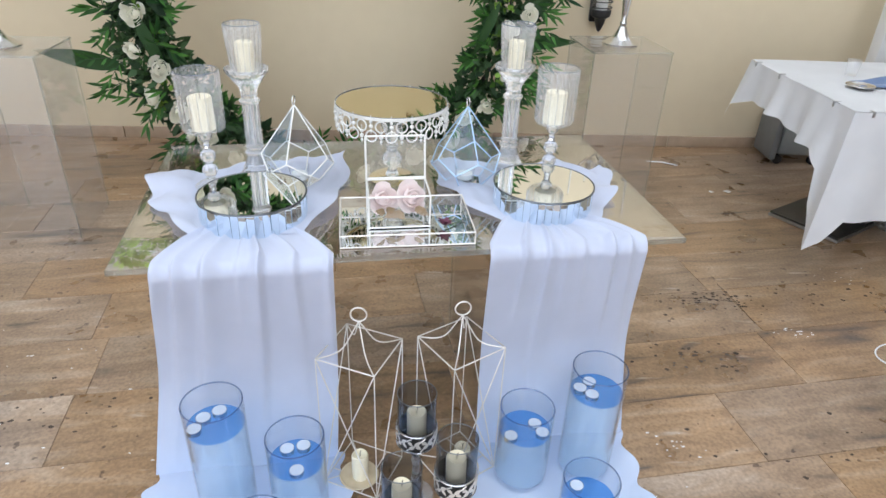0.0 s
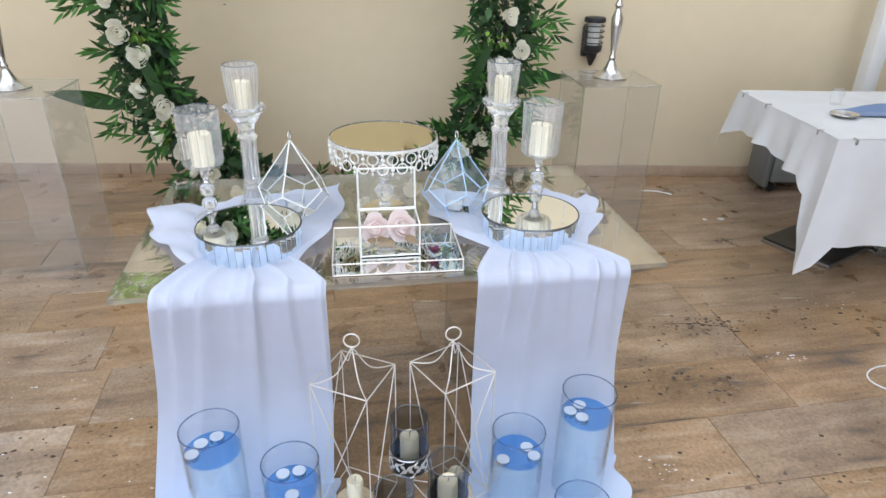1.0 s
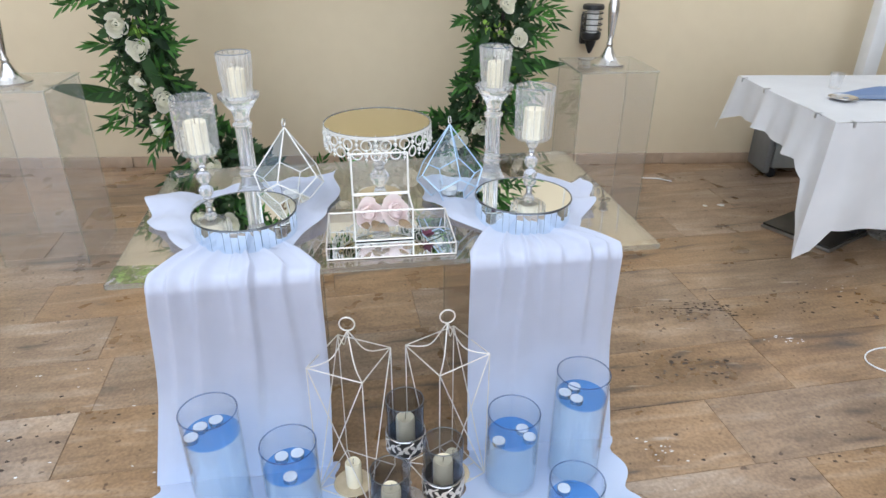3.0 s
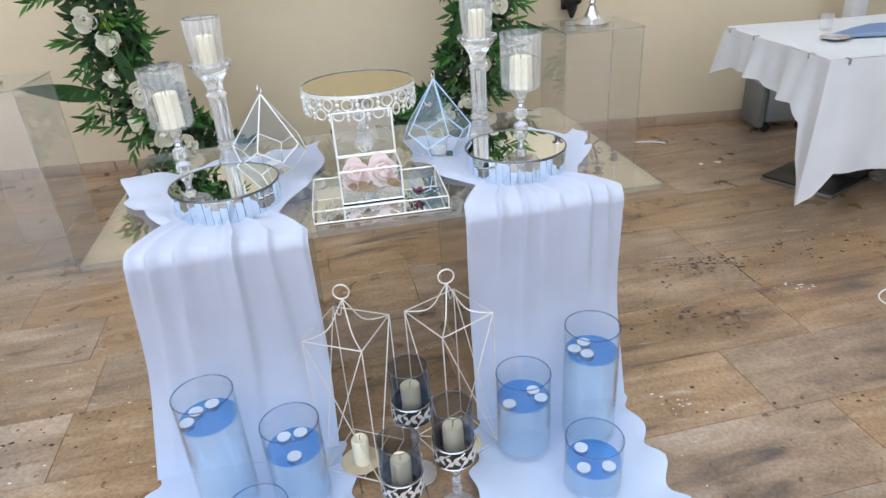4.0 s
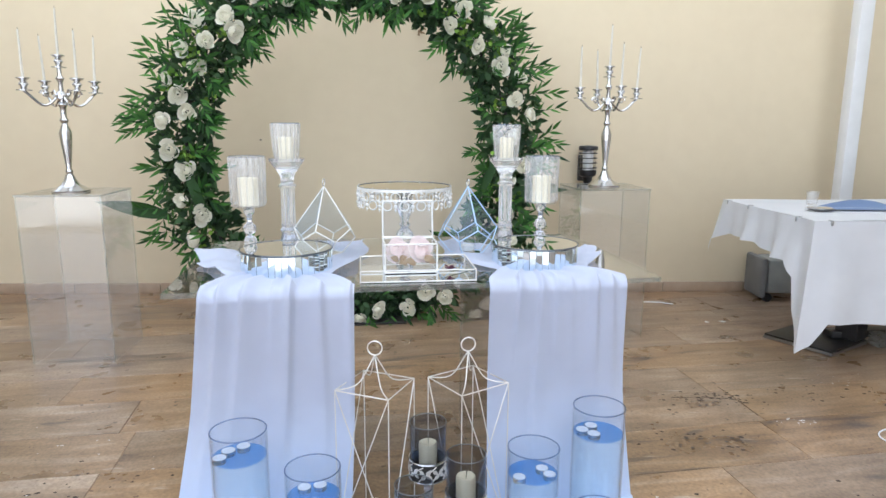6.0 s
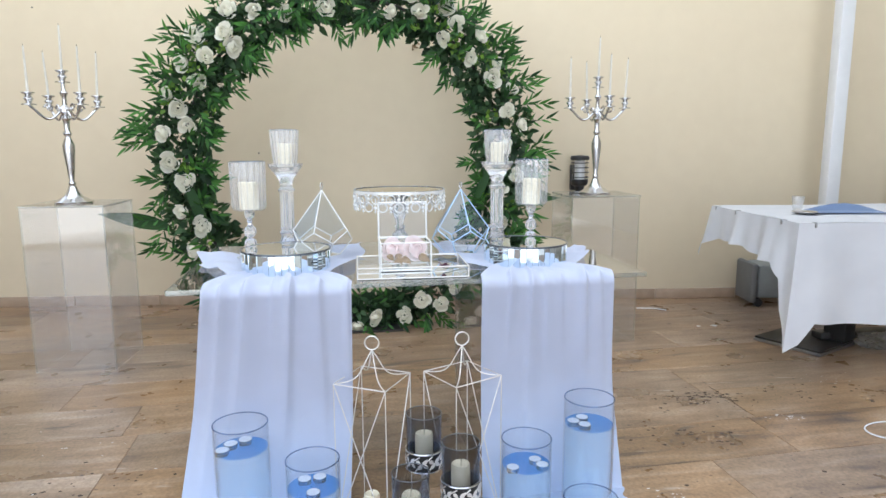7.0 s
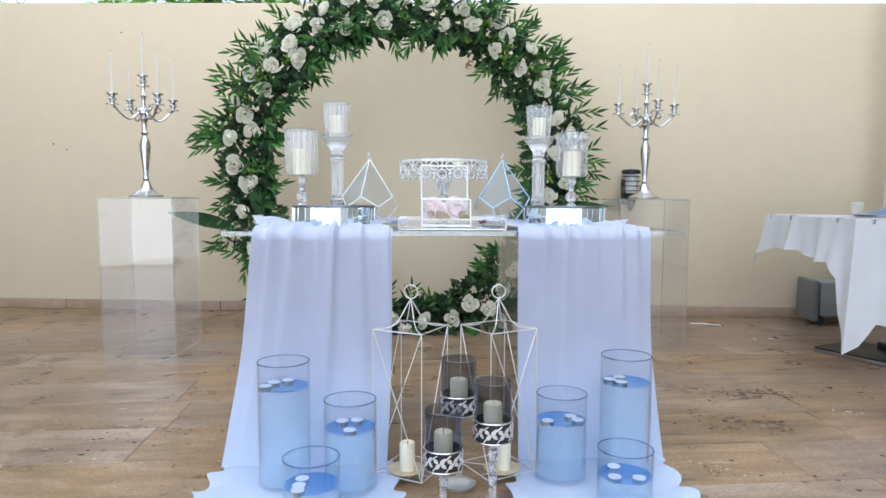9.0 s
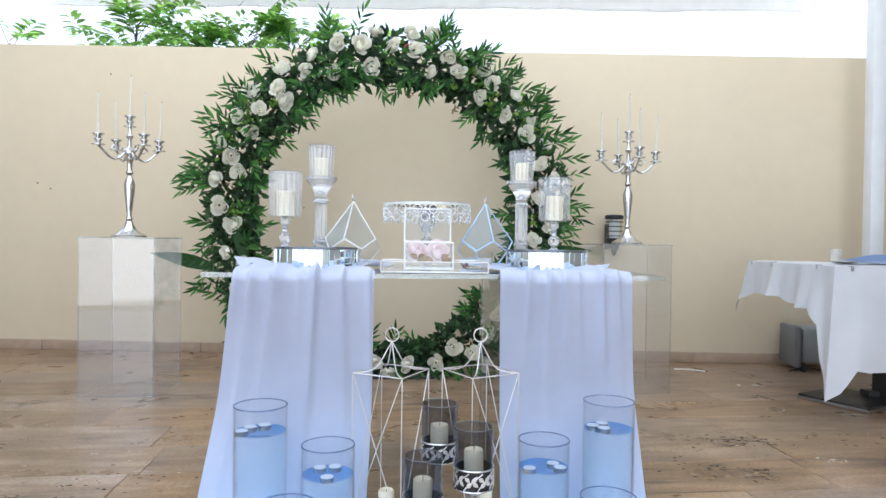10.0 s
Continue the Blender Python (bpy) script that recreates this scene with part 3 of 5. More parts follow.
def rose_mesh(bm, r, seed, petals=5):
    """An open rose facing -y: a spiral heart, then petals of uneven reach that curl back at their rims."""
    g = random.Random(seed)
    count = 3 + petals * 3
    for k in range(count):
        t = k / (count - 1)
        a0 = k * 2.4 + g.uniform(-0.3, 0.3)
        rad = 0.26 + 0.74 * t ** 0.8
        wid = (1.25 - 0.5 * t) * g.uniform(0.85, 1.15)
        low, high = 0.16, 0.86 - 0.36 * t + g.uniform(-0.05, 0.07)
        curl = -0.1 + 0.48 * t * g.uniform(0.5, 1.25)
        point, lean = g.uniform(0.15, 0.45), g.uniform(-0.1, 0.1)

        def f(u, v, a0=a0, wid=wid, rad=rad, low=low, high=high, curl=curl, point=point, lean=lean):
            s1 = 2 * u - 1
            a = a0 + s1 * wid * (0.75 + 0.25 * math.sin(math.pi * v * 0.8))
            phi = math.pi * (low + (high - low) * v * (1 - point * abs(s1) ** 2.5))
            rim = v ** 4 * (1 - 0.5 * s1 * s1)
            q = r * rad * (math.sin(phi) + curl * rim) * (1 + lean * s1)
            y = r * rad * math.cos(phi) * 0.9 + r * curl * 0.3 * rim
            return (q * math.cos(a), y, q * math.sin(a))

        sheet(bm, f, 5, 4)
    for v in bm.verts:
        n = noise.noise_vector(v.co / r * 1.7 + Vector((seed * 3.1, 0, 0)))
        v.co += n * r * 0.10
    return bm


ROSES = [rose_mesh(bmesh.new(), 0.0465, s) for s in range(5)]
_roseproto = []
for _i, _b in enumerate(ROSES):
    _me = bpy.data.meshes.new("rose")
    _b.to_mesh(_me)
    _b.free()
    _me.materials.append(PETAL)
    _me.shade_smooth()
    _roseproto.append(_me)


def put_rose(a, off, size=1.0, tilt=0.0, fwd=1.0):
    R = thick(a)
    q = off * R * 0.95
    p = ringat(a, AR + q, -(R * 1.0 + 0.015) * math.sqrt(max(0.2, 1 - 0.8 * off * off)) * fwd)
    if 240 < a % 360 < 305:
        p.y -= 0.035
    ob = new("rose", _roseproto[rnd.randrange(5)])
    ob.parent = arch
    dirx = off * math.cos(radians(a)) * 40
    dirz = off * math.sin(radians(a)) * 40
    ob.matrix_local = pose(p.x, p.y, p.z, dirz * 1 + rnd.uniform(-22, 22), rnd.uniform(0, 360), -dirx * -1 + rnd.uniform(-25, 25)) @ Matrix.Diagonal((size * rnd.uniform(0.88, 1.12), size, size * rnd.uniform(0.85, 1.1), 1))


ROSE_AT = "96:.8 84:.75 75:.8 66:.7 57:.75 90:.2 100:.3 108:.6 117:.7 80:.1 70:.2 62:-.1 50:.4 44:.75 52:-.5 74:-.5 98:-.6 112:-.5 122:.1 128:.8 132:.1 135:-.5 140:.7 144:.0 150:.6 152:-.2 158:.7 162:.1 168:-.3 172:.5 34:.6 40:-.2 28:.1 22:.7 18:.1 12:.5 6:-.2 -4:.3 -12:-.3 180:.3 187:-.2 196:.3 204:-.3 210:.5 216:.1 222:-.2 222:.6 228:.2 236:.3 -22:.2 -34:.3 -42:-.2 -50:.2 246:.2 252:-.3 258:.4 266:-.2 272:.5 279:0 288:.3 296:-.2 302:.4 310:.1"
for _w in ROSE_AT.split():
    _a, _o = _w.split(":")
    put_rose(float(_a) + rnd.uniform(-1.5, 1.5), float(_o), rnd.uniform(0.82, 1.12))

# ---- acrylic pedestals with candelabra ----


def acrylic_box(parent, w, d, h, t=0.008, name="panel", material=ACRYLIC):
    """Five clear sheets with bright edges."""
    for x0, y0, x1, y1 in ((-w / 2, -d / 2, w / 2, -d / 2 + t), (-w / 2, d / 2 - t, w / 2, d / 2), (-w / 2, -d / 2 + t, -w / 2 + t, d / 2 - t), (w / 2 - t, -d / 2 + t, w / 2, d / 2 - t)):
        part(name, box(bmesh.new(), x0, y0, 0, x1, y1, h - t), material, parent, smooth=False)
    for x, y in ((-1, -1), (1, -1), (-1, 1), (1, 1)):
        part("edge", box(bmesh.new(), x * w / 2 - 0.003, y * d / 2 - 0.003, 0, x * w / 2 + 0.003, y * d / 2 + 0.003, h - t), EDGE, parent, smooth=False)


def pedestal(m):
    p = thing("pedestal", m, "clear acrylic box pedestal standing on the stone floor", "pedestal", "acrylic pedestals")
    acrylic_box(p, 0.39, 0.37, 0.845)
    part("top_panel", box(bmesh.new(), -0.2, -0.19, 0.837, 0.2, 0.19, 0.847, 0.001), ACRYLIC, p, smooth=False)
    b = bmesh.new()
    tube(b, [(-0.2, -0.19, 0.842), (0.2, -0.19, 0.842), (0.2, 0.19, 0.842), (-0.2, 0.19, 0.842)], 0.004, 4, closed=True)
    part("top_edge", b, EDGE, p, smooth=False)
    return p


def candelabrum(m):
    c = thing("candelabrum", m, "polished silver five-arm candelabrum with tall thin white candles", "candelabrum", "silver candelabra")
    part("foot", lathe(bmesh.new(), ((0, 0), (0.088, 0), (0.09, 0.008), (0.07, 0.02), (0.045, 0.035), (0.028, 0.06), (0.018, 0.085), (0, 0.086)), 28), SILVER, c)
    part("stem", lathe(bmesh.new(), ((0.012, 0.08), (0.018, 0.1), (0.012, 0.115), (0.016, 0.15), (0.027, 0.25), (0.029, 0.29), (0.018, 0.32), (0.012, 0.335), (0.022, 0.35), (0.013, 0.365), (0.015, 0.41), (0.023, 0.425), (0.012, 0.44), (0.03, 0.455), (0.03, 0.47), (0.012, 0.49), (0.01, 0.53), (0.02, 0.55), (0.01, 0.565), (0.01, 0.60)), 20), SILVER, c)
    cup = ((0.0, 0), (0.034, 0.0), (0.034, 0.004), (0.012, 0.008), (0.014, 0.02), (0.022, 0.03), (0.012, 0.045), (0.03, 0.056), (0.03, 0.06), (0.011, 0.06), (0.011, 0.055), (0.0, 0.055))
    tops = [(0.0, 0.0, 0.60, 0.012)]
    for k in range(4):
        a = radians(90 * k)
        u = Vector((math.cos(a), math.sin(a), 0))
        pts = []
        for i in range(22):
            t = i / 21
            pts.append(u * (0.02 + 0.145 * t) + Vector((0, 0, 0.465 - 0.04 * math.sin(t * 4.0) - 0.012 * t)))
        pts += [u * 0.165 + Vector((0, 0, 0.485)), ]
        b = tube(bmesh.new(), pts, 0.0065, 8)
        tube(b, [u * (0.075 + 0.022 * (1 - j / 24) * math.cos(j / 2.6)) + Vector((0, 0, 0.475 + 0.022 * (1 - j / 24) * math.sin(j / 2.6))) for j in range(18)], 0.005, 6)
        part("arm", b, SILVER, c)
        tops.append((u.x * 0.165, u.y * 0.165, 0.485, 0.0))
    for x, y, z, _ in tops:
        part("candle_cup", lathe(bmesh.new(), cup, 20, (x, y, z)), SILVER, c)
        lean = Vector((rnd.uniform(-0.01, 0.01), rnd.uniform(-0.01, 0.01), 0))
        b = tube(bmesh.new(), ((x, y, z + 0.05), Vector((x, y, z + 0.05)) + lean * 0.5 + Vector((0, 0, 0.12)), Vector((x, y, z + 0.275)) + lean), 0.0066, 12, taper=0.65)
        cd = part("candle", b, TAPER, c)
        part("wick", tube(bmesh.new(), (Vector((x, y, z + 0.273)) + lean, Vector((x, y, z + 0.284)) + lean), 0.001, 4), DIRT, cd)
    return c


ped = pedestal(pose(-1.72, 3.12, 0, 0, 0, 2))
copy_thing(ped, pose(1.075, 3.415, 0, 0, 0, 4))
can = candelabrum(pose(-1.73, 3.10, 0.8475, 0, 0, 51))
copy_thing(can, pose(1.075, 3.41, 0.8475, 0, 0, 6))

# ---- wall lamp ----
dried = thing("dried_sprigs", (0, 0, 0), "small dried brown leaf bits caught on the wall", "leaf", kind="stuff")
_b = bmesh.new()
for _x, _z in ((-0.28, 1.915), (0.05, 1.80), (0.24, 1.64), (-0.81, 1.92)):
    for _k in range(6):
        _a = rnd.uniform(0, 6.28)
        blade(_b, (_x + rnd.uniform(-0.02, 0.02), 4.285, _z + rnd.uniform(-0.03, 0.03)), (_x + 0.035 * math.cos(_a), 4.27, _z + 0.035 * math.sin(_a)), 0.016, (0, -1, 0), 0.05, 0.2, 2)
part("bits", _b, BROWN, dried)
lamp = thing("wall_lamp", pose(1.192, 4.265, 0.787, 0, 0, WALL_TURN), "black outdoor bulkhead lamp with a ribbed glass cylinder", "wall lamp")
part("bracket", box(bmesh.new(), -0.05, -0.03, 0.02, 0.05, 0.012, 0.2, 0.008), BLACK, lamp)
part("base", lathe(bmesh.new(), ((0, 0.02), (0.028, 0.02), (0.034, 0.05), (0.055, 0.062), (0.06, 0.08), (0.06, 0.1), (0, 0.1)), 20, (0, -0.08, 0)), BLACK, lamp)
part("glass_cylinder", lathe(bmesh.new(), [(0.052 + 0.004 * (k % 2), 0.1 + 0.012 * k) for k in range(12)], 24, (0, -0.08, 0)), FLUTED, lamp)
part("diffuser", lathe(bmesh.new(), ((0, 0.1), (0.034, 0.1), (0.036, 0.23), (0, 0.234)), 20, (0, -0.08, 0)), WAXWHITE, lamp, "white frosted diffuser")
for _k in range(4):
    part("guard_ring", tube(bmesh.new(), ringpts((0, -0.08, 0.115 + 0.033 * _k), 0.061, 24), 0.0035, 6, closed=True), BLACK, lamp)
part("cap", lathe(bmesh.new(), ((0.064, 0.235), (0.066, 0.25), (0.06, 0.262), (0, 0.268)), 24, (0, -0.08, 0)), BLACK, lamp)
part("finial", lathe(bmesh.new(), ((0, -0.03), (0.012, -0.02), (0.02, 0.0), (0.028, 0.022), (0, 0.022)), 12, (0, -0.08, 0)), BLACK, lamp)

# ---- the acrylic table ----
TT = pose(-0.034, 1.868, 0, 0, 0, 6.2)
TW, TD = 1.378, 0.775
table = thing("acrylic_table", TT, "clear acrylic table on two box legs", "table")
part("tabletop", box(bmesh.new(), -TW / 2, -TD / 2, 0.736, TW / 2, TD / 2, 0.75), TOPACRYLIC, table, smooth=False)
_b = bmesh.new()
for _x0, _y0, _x1, _y1 in ((-TW / 2 - 0.003, -TD / 2 - 0.003, TW / 2 + 0.003, -TD / 2), (-TW / 2 - 0.003, TD / 2, TW / 2 + 0.003, TD / 2 + 0.003), (-TW / 2 - 0.003, -TD / 2, -TW / 2, TD / 2), (TW / 2, -TD / 2, TW / 2 + 0.003, TD / 2)):
    box(_b, _x0, _y0, 0.736, _x1, _y1, 0.75)
part("table_edge", _b, EDGE, table, "pale polished edge", smooth=False)
for _x in (-0.40, 0.415):
    _leg = new("box_leg")
    _leg.parent = table
    _leg.location = (_x, 0.03, 0)
    acrylic_box(_leg, 0.37, 0.52, 0.736, material=TABLEACRYLIC)


# ---- cloth runners over the table's front ----
def runner(xa, xb, ha, hb, pinch, ytop, yfloor, hem_out, seed):
    """A gathered sheer runner: spread on the tabletop, gathered below the round stand, down to the floor and out over it.
    xa, xb: the sides at the table edge; ha, hb: the sides at the floor."""
    g = random.Random(seed)
    ph = [g.uniform(0, 6.28) for _ in range(6)]
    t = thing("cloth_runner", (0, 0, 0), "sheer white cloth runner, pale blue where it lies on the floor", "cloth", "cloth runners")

    # each fold: where it leaves the stand, where it ends below, its depth, its width, how far down it reaches
    folds = []
    at = 0.03
    while at < 1.0:
        folds.append((at, at + g.uniform(-0.05, 0.05) + (at - 0.5) * 0.12, g.uniform(0.35, 1.0), g.uniform(0.022, 0.05), g.choice((0.2, 0.3, 0.5, 0.9))))
        at += g.uniform(0.08, 0.21)

    def crease(u, k):
        """Soft ridges that fan out from the stand and die out on their way down."""
        total = 0.0
        for a, b, deep, wide, reach in folds:
            d = u - (a + (b - a) * k)
            w = wide * (0.55 + 1.6 * min(1.0, k))
            side = w * (1.5 if d * (a - 0.5) < 0 else 0.6)
            total += deep * math.exp(-(d / side) ** 2) * max(0.0, 1 - k / (reach + 0.25)) ** 0.8
        return total

    def wav(u, k):
        """Broad slow waves of the hanging cloth."""
        a = noise.noise(Vector((u * 2.3 + ph[0] * 3, k * 0.9, ph[1])))
        b = noise.noise(Vector((u * 5.0 + ph[2] * 3, k * 1.6, ph[3])))
        return max(-1.0, min(1.0, 1.5 * a + 0.5 * b))

    def fall(u, v):
        xe = xa + (xb - xa) * u
        droop = max(0.0, abs(2 * u - 1) - 0.8) / 0.2
        edge = (xe, ytop(xe) - 0.016)
        sx = (u - 0.5) * 2 * pinch[2]
        start = (pinch[0] + sx, pinch[1] + 0.012 + 0.131 - math.sqrt(max(0.001, 0.131 ** 2 - sx * sx)))
        run, rad = edge[1] - start[1], 0.03
        if v < 0.14:
            k = v / 0.14
            fan = k ** (0.85 if abs(2 * u - 1) > 0.5 else 1.0)
            lift = (0.022 + 0.006 * k) * crease(u, 0.15 * k) + 0.006 * math.sin(math.pi * k)
            return (start[0] + (edge[0] - start[0]) * fan, start[1] + (run + rad) * k, 0.757 + lift * (0.55 + 0.45 * k) * (1 - 0.5 * droop * k))
        lift = 0.028 * crease(u, 0.15) * (1 - 0.5 * droop)
        if v < 0.2:
            k = (v - 0.14) / 0.06
            a = k * math.pi / 2
            q = rad + lift
            return (edge[0], edge[1] + rad - q * math.sin(a), 0.757 - rad + q * math.cos(a))
        k = (v - 0.2) / 0.8
        xl, xr = xa + (ha - xa) * k, xb + (hb - xb) * k
        x = xl + (xr - xl) * u + 0.008 * wav(u + 0.13, k) * k
        soft = (0.022 + 0.006 * k) * crease(u, 0.15 + 0.85 * k) * (1 - 0.5 * droop) + 0.024 * (0.5 + 0.5 * wav(u, k)) * min(1, 1.8 * k)
        w = min(1.0, k * 1.6)
        y = edge[1] + yfloor * (1.25 * w - 0.25 * w ** 5) - soft
        return (x, y, (0.757 - rad) * (1 - k) + 0.006 * k)

    def pool(u, k):
        x = ha + (hb - ha) * u + (-hem_out[0] * (1 - u) + hem_out[1] * u) * k ** 0.8
        y0 = ytop(xa + (xb - xa) * u) + yfloor - 0.03 * (0.5 + 0.5 * wav(u, 1.0))
        y = y0 + (hem_out[2] - y0) * k - 0.05 * k * math.sin(u * 3.14)
        side = max(0.0, abs(2 * u - 1) - 0.72) / 0.28
        z = 0.004 + 0.006 * (0.5 + 0.5 * math.sin(u * 23 + ph[3] + 3 * k)) * math.sin(3.14 * min(1, k + 0.1)) ** 2
        z += 0.035 * side * (0.5 + 0.5 * math.sin(k * 17 + ph[4] + 6 * u)) * (0.3 + 0.7 * k) + 0.02 * max(0, k - 0.8) * (1 + math.sin(u * 40))
        return (x + 0.014 * side * math.sin(k * 21 + u * 14), y, z)

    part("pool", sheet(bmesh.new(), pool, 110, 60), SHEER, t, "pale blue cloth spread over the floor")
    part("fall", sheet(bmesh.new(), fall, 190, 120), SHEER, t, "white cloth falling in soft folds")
    return t


def front(x):
    return 1.472 + math.tan(radians(6.2)) * (x + 0.034)


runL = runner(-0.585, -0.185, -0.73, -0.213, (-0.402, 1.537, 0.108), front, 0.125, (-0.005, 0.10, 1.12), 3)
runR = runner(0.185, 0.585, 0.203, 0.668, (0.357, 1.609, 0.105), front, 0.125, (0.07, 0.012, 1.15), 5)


def spread_cloth(parent, corners, seed):
    """The rumpled end that lies on the tabletop behind the stand."""
    g = random.Random(seed)
    ph = [g.uniform(0, 6.28) for _ in range(4)]
    a, b, c, d = (Vector((*q, 0)) for q in corners)

    def f(u, v):
        p = a.lerp(b, u).lerp(d.lerp(c, u), v)
        bow = 0.045 * math.sin(math.pi * v) * (2 * u - 1)
        ray = abs(math.sin(u * 9.5 + ph[0] + 0.9 * v)) ** 1.5 * 0.014 + abs(math.sin(u * 21 + ph[1] - 2 * v)) * 0.006 + 0.006 * math.sin(v * 17 + u * 8 + ph[2])
        rim = max(abs(2 * u - 1), 2 * v - 1)
        lip = 0.016 * max(0, rim - 0.7) / 0.3 * max(0.0, math.sin(u * 6 + v * 9 + ph[2]))
        return (p.x + bow + 0.010 * math.sin(v * 16 + ph[3]), p.y + 0.016 * math.sin(u * 14 + ph[2]) * v, 0.755 + max(0.0, ray) * (0.35 + 0.65 * v) + lip)

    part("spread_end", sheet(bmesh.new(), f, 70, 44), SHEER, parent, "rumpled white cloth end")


spread_cloth(runL, ((-0.53, 1.56), (-0.27, 1.56), (-0.20, 2.08), (-0.73, 1.90)), 11)
spread_cloth(runR, ((0.23, 1.64), (0.48, 1.64), (0.60, 2.01), (0.07, 2.01)), 12)


# ---- things on the table ----
def mirror_stand(m, seed):
    """Round stand with a mirror top and a skirt of upright mirror strips."""
    g = random.Random(seed)
    s = thing("mirror_stand", m, "round cake stand with mirror top and mirror-strip sides", "cake stand", "mirror stands")
    n, r = 44, 0.131
    strip0 = None
    for k in range(n):
        a = 2 * math.pi * k / n
        if strip0 is None:
            w = 2 * math.pi * r / n * 0.49
            strip0 = part("mirror_strip", box(bmesh.new(), -w, -0.002, 0.004, w, 0.002, 0.064, 0.0007), BLUEMIRROR, s, smooth=False)
            o = strip0
        else:
            o = new("mirror_strip", strip0.data)
            o.parent = s
        o.matrix_local = pose(r * math.cos(a), r * math.sin(a), 0, g.uniform(-2.5, 2.5), 0, math.degrees(a) + 90 + g.uniform(-4, 4))
    part("core", lathe(bmesh.new(), ((0, 0.0), (r - 0.006, 0.0), (r - 0.006, 0.064), (0, 0.064)), 44), MIRROR, s)
    part("top_mirror", lathe(bmesh.new(), ((r + 0.001, 0.0645), (r + 0.001, 0.0685), (0, 0.0686)), 64), MIRROR, s, "mirror top plate")
    part("rim", tube(bmesh.new(), ringpts((0, 0, 0.0675), r + 0.003, 72), 0.0026, 6, closed=True), DARKRIM, s, "thin dark rim")
    return s


mirror_stand(pose(-0.402, 1.668, 0.753, 0, 0, 0), 1)
mirror_stand(pose(0.357, 1.740, 0.753, 0, 0, 20), 2)


def candle(parent, r, z0, h, material=WAX, x=0.0, y=0.0):
    b = lathe(bmesh.new(), ((0, z0), (r, z0), (r, z0 + h - 0.004), (r - 0.003, z0 + h), (r * 0.8, z0 + h - 0.003), (r * 0.45, z0 + h - 0.008), (0, z0 + h - 0.009)), 24, (x, y, 0), lambda a, z: 1 + 0.03 * math.sin(3 * a + z * 40))
    c = part("candle", b, material, parent, "cream pillar candle")
    part("wick", tube(bmesh.new(), ((x, y, z0 + h - 0.01), (x + 0.001, y, z0 + h + 0.008), (x + 0.003, y, z0 + h + 0.012)), 0.0012, 4), DIRT, c)
    return c


def tall_holder(m):
    t = thing("crystal_candlestick", m, "tall fluted crystal candlestick with ribbed glass shade and cream candle", "candle holder", "tall candlesticks")
    part("foot", lathe(bmesh.new(), ((0, 0), (0.05, 0), (0.05, 0.012), (0.042, 0.02), (0.028, 0.05), (0.022, 0.07), (0, 0.07)), 10), CRYSTAL, t, smooth=False)
    part("collar", lathe(bmesh.new(), ((0, 0.07), (0.026, 0.07), (0.029, 0.078), (0.022, 0.086), (0.026, 0.094), (0, 0.094)), 20), CRYSTAL, t)
    part("column", lathe(bmesh.new(), ((0, 0.094), (0.022, 0.094), (0.0215, 0.15), (0.022, 0.215), (0, 0.215)), 48, wave=lambda a, z: 1 + 0.07 * math.cos(12 * a)), CRYSTAL, t, "fluted column")
    part("collar", lathe(bmesh.new(), ((0, 0.215), (0.027, 0.217), (0.029, 0.225), (0.02, 0.233), (0.024, 0.241), (0, 0.243)), 20), CRYSTAL, t)
    part("bowl", lathe(bmesh.new(), ((0, 0.243), (0.02, 0.243), (0.026, 0.262), (0.044, 0.288), (0.055, 0.302), (0.057, 0.312), (0.05, 0.312), (0.046, 0.304), (0, 0.3)), 48, wave=lambda a, z: 1 + 0.03 * math.cos(16 * a)), CRYSTAL, t, "scalloped crystal bowl")
    part("shade", lathe(bmesh.new(), ((0.035, 0.305), (0.0385, 0.33), (0.0425, 0.375), (0.0455, 0.424), (0.0430, 0.424), (0.040, 0.375), (0.036, 0.33), (0.0325, 0.306)), 126, wave=lambda a, z: 1 + 0.045 * math.cos(18 * a)), FLUTED, t, "ribbed glass shade")
    b = bmesh.new()
    for k in range(18):
        a = 2 * math.pi * k / 18
        tube(b, [(q * math.cos(a), q * math.sin(a), z) for q, z in ((0.0375, 0.307), (0.0408, 0.33), (0.0447, 0.375), (0.0476, 0.422))], 0.0021, 6)
    part("ribs", b, FLUTED, t, "clear glass ribs")
    part("rim", tube(bmesh.new(), ringpts((0, 0, 0.424), 0.0445, 36), 0.0014, 6, closed=True), RIM, t)
    candle(t, 0.0235, 0.302, 0.078)
    return t


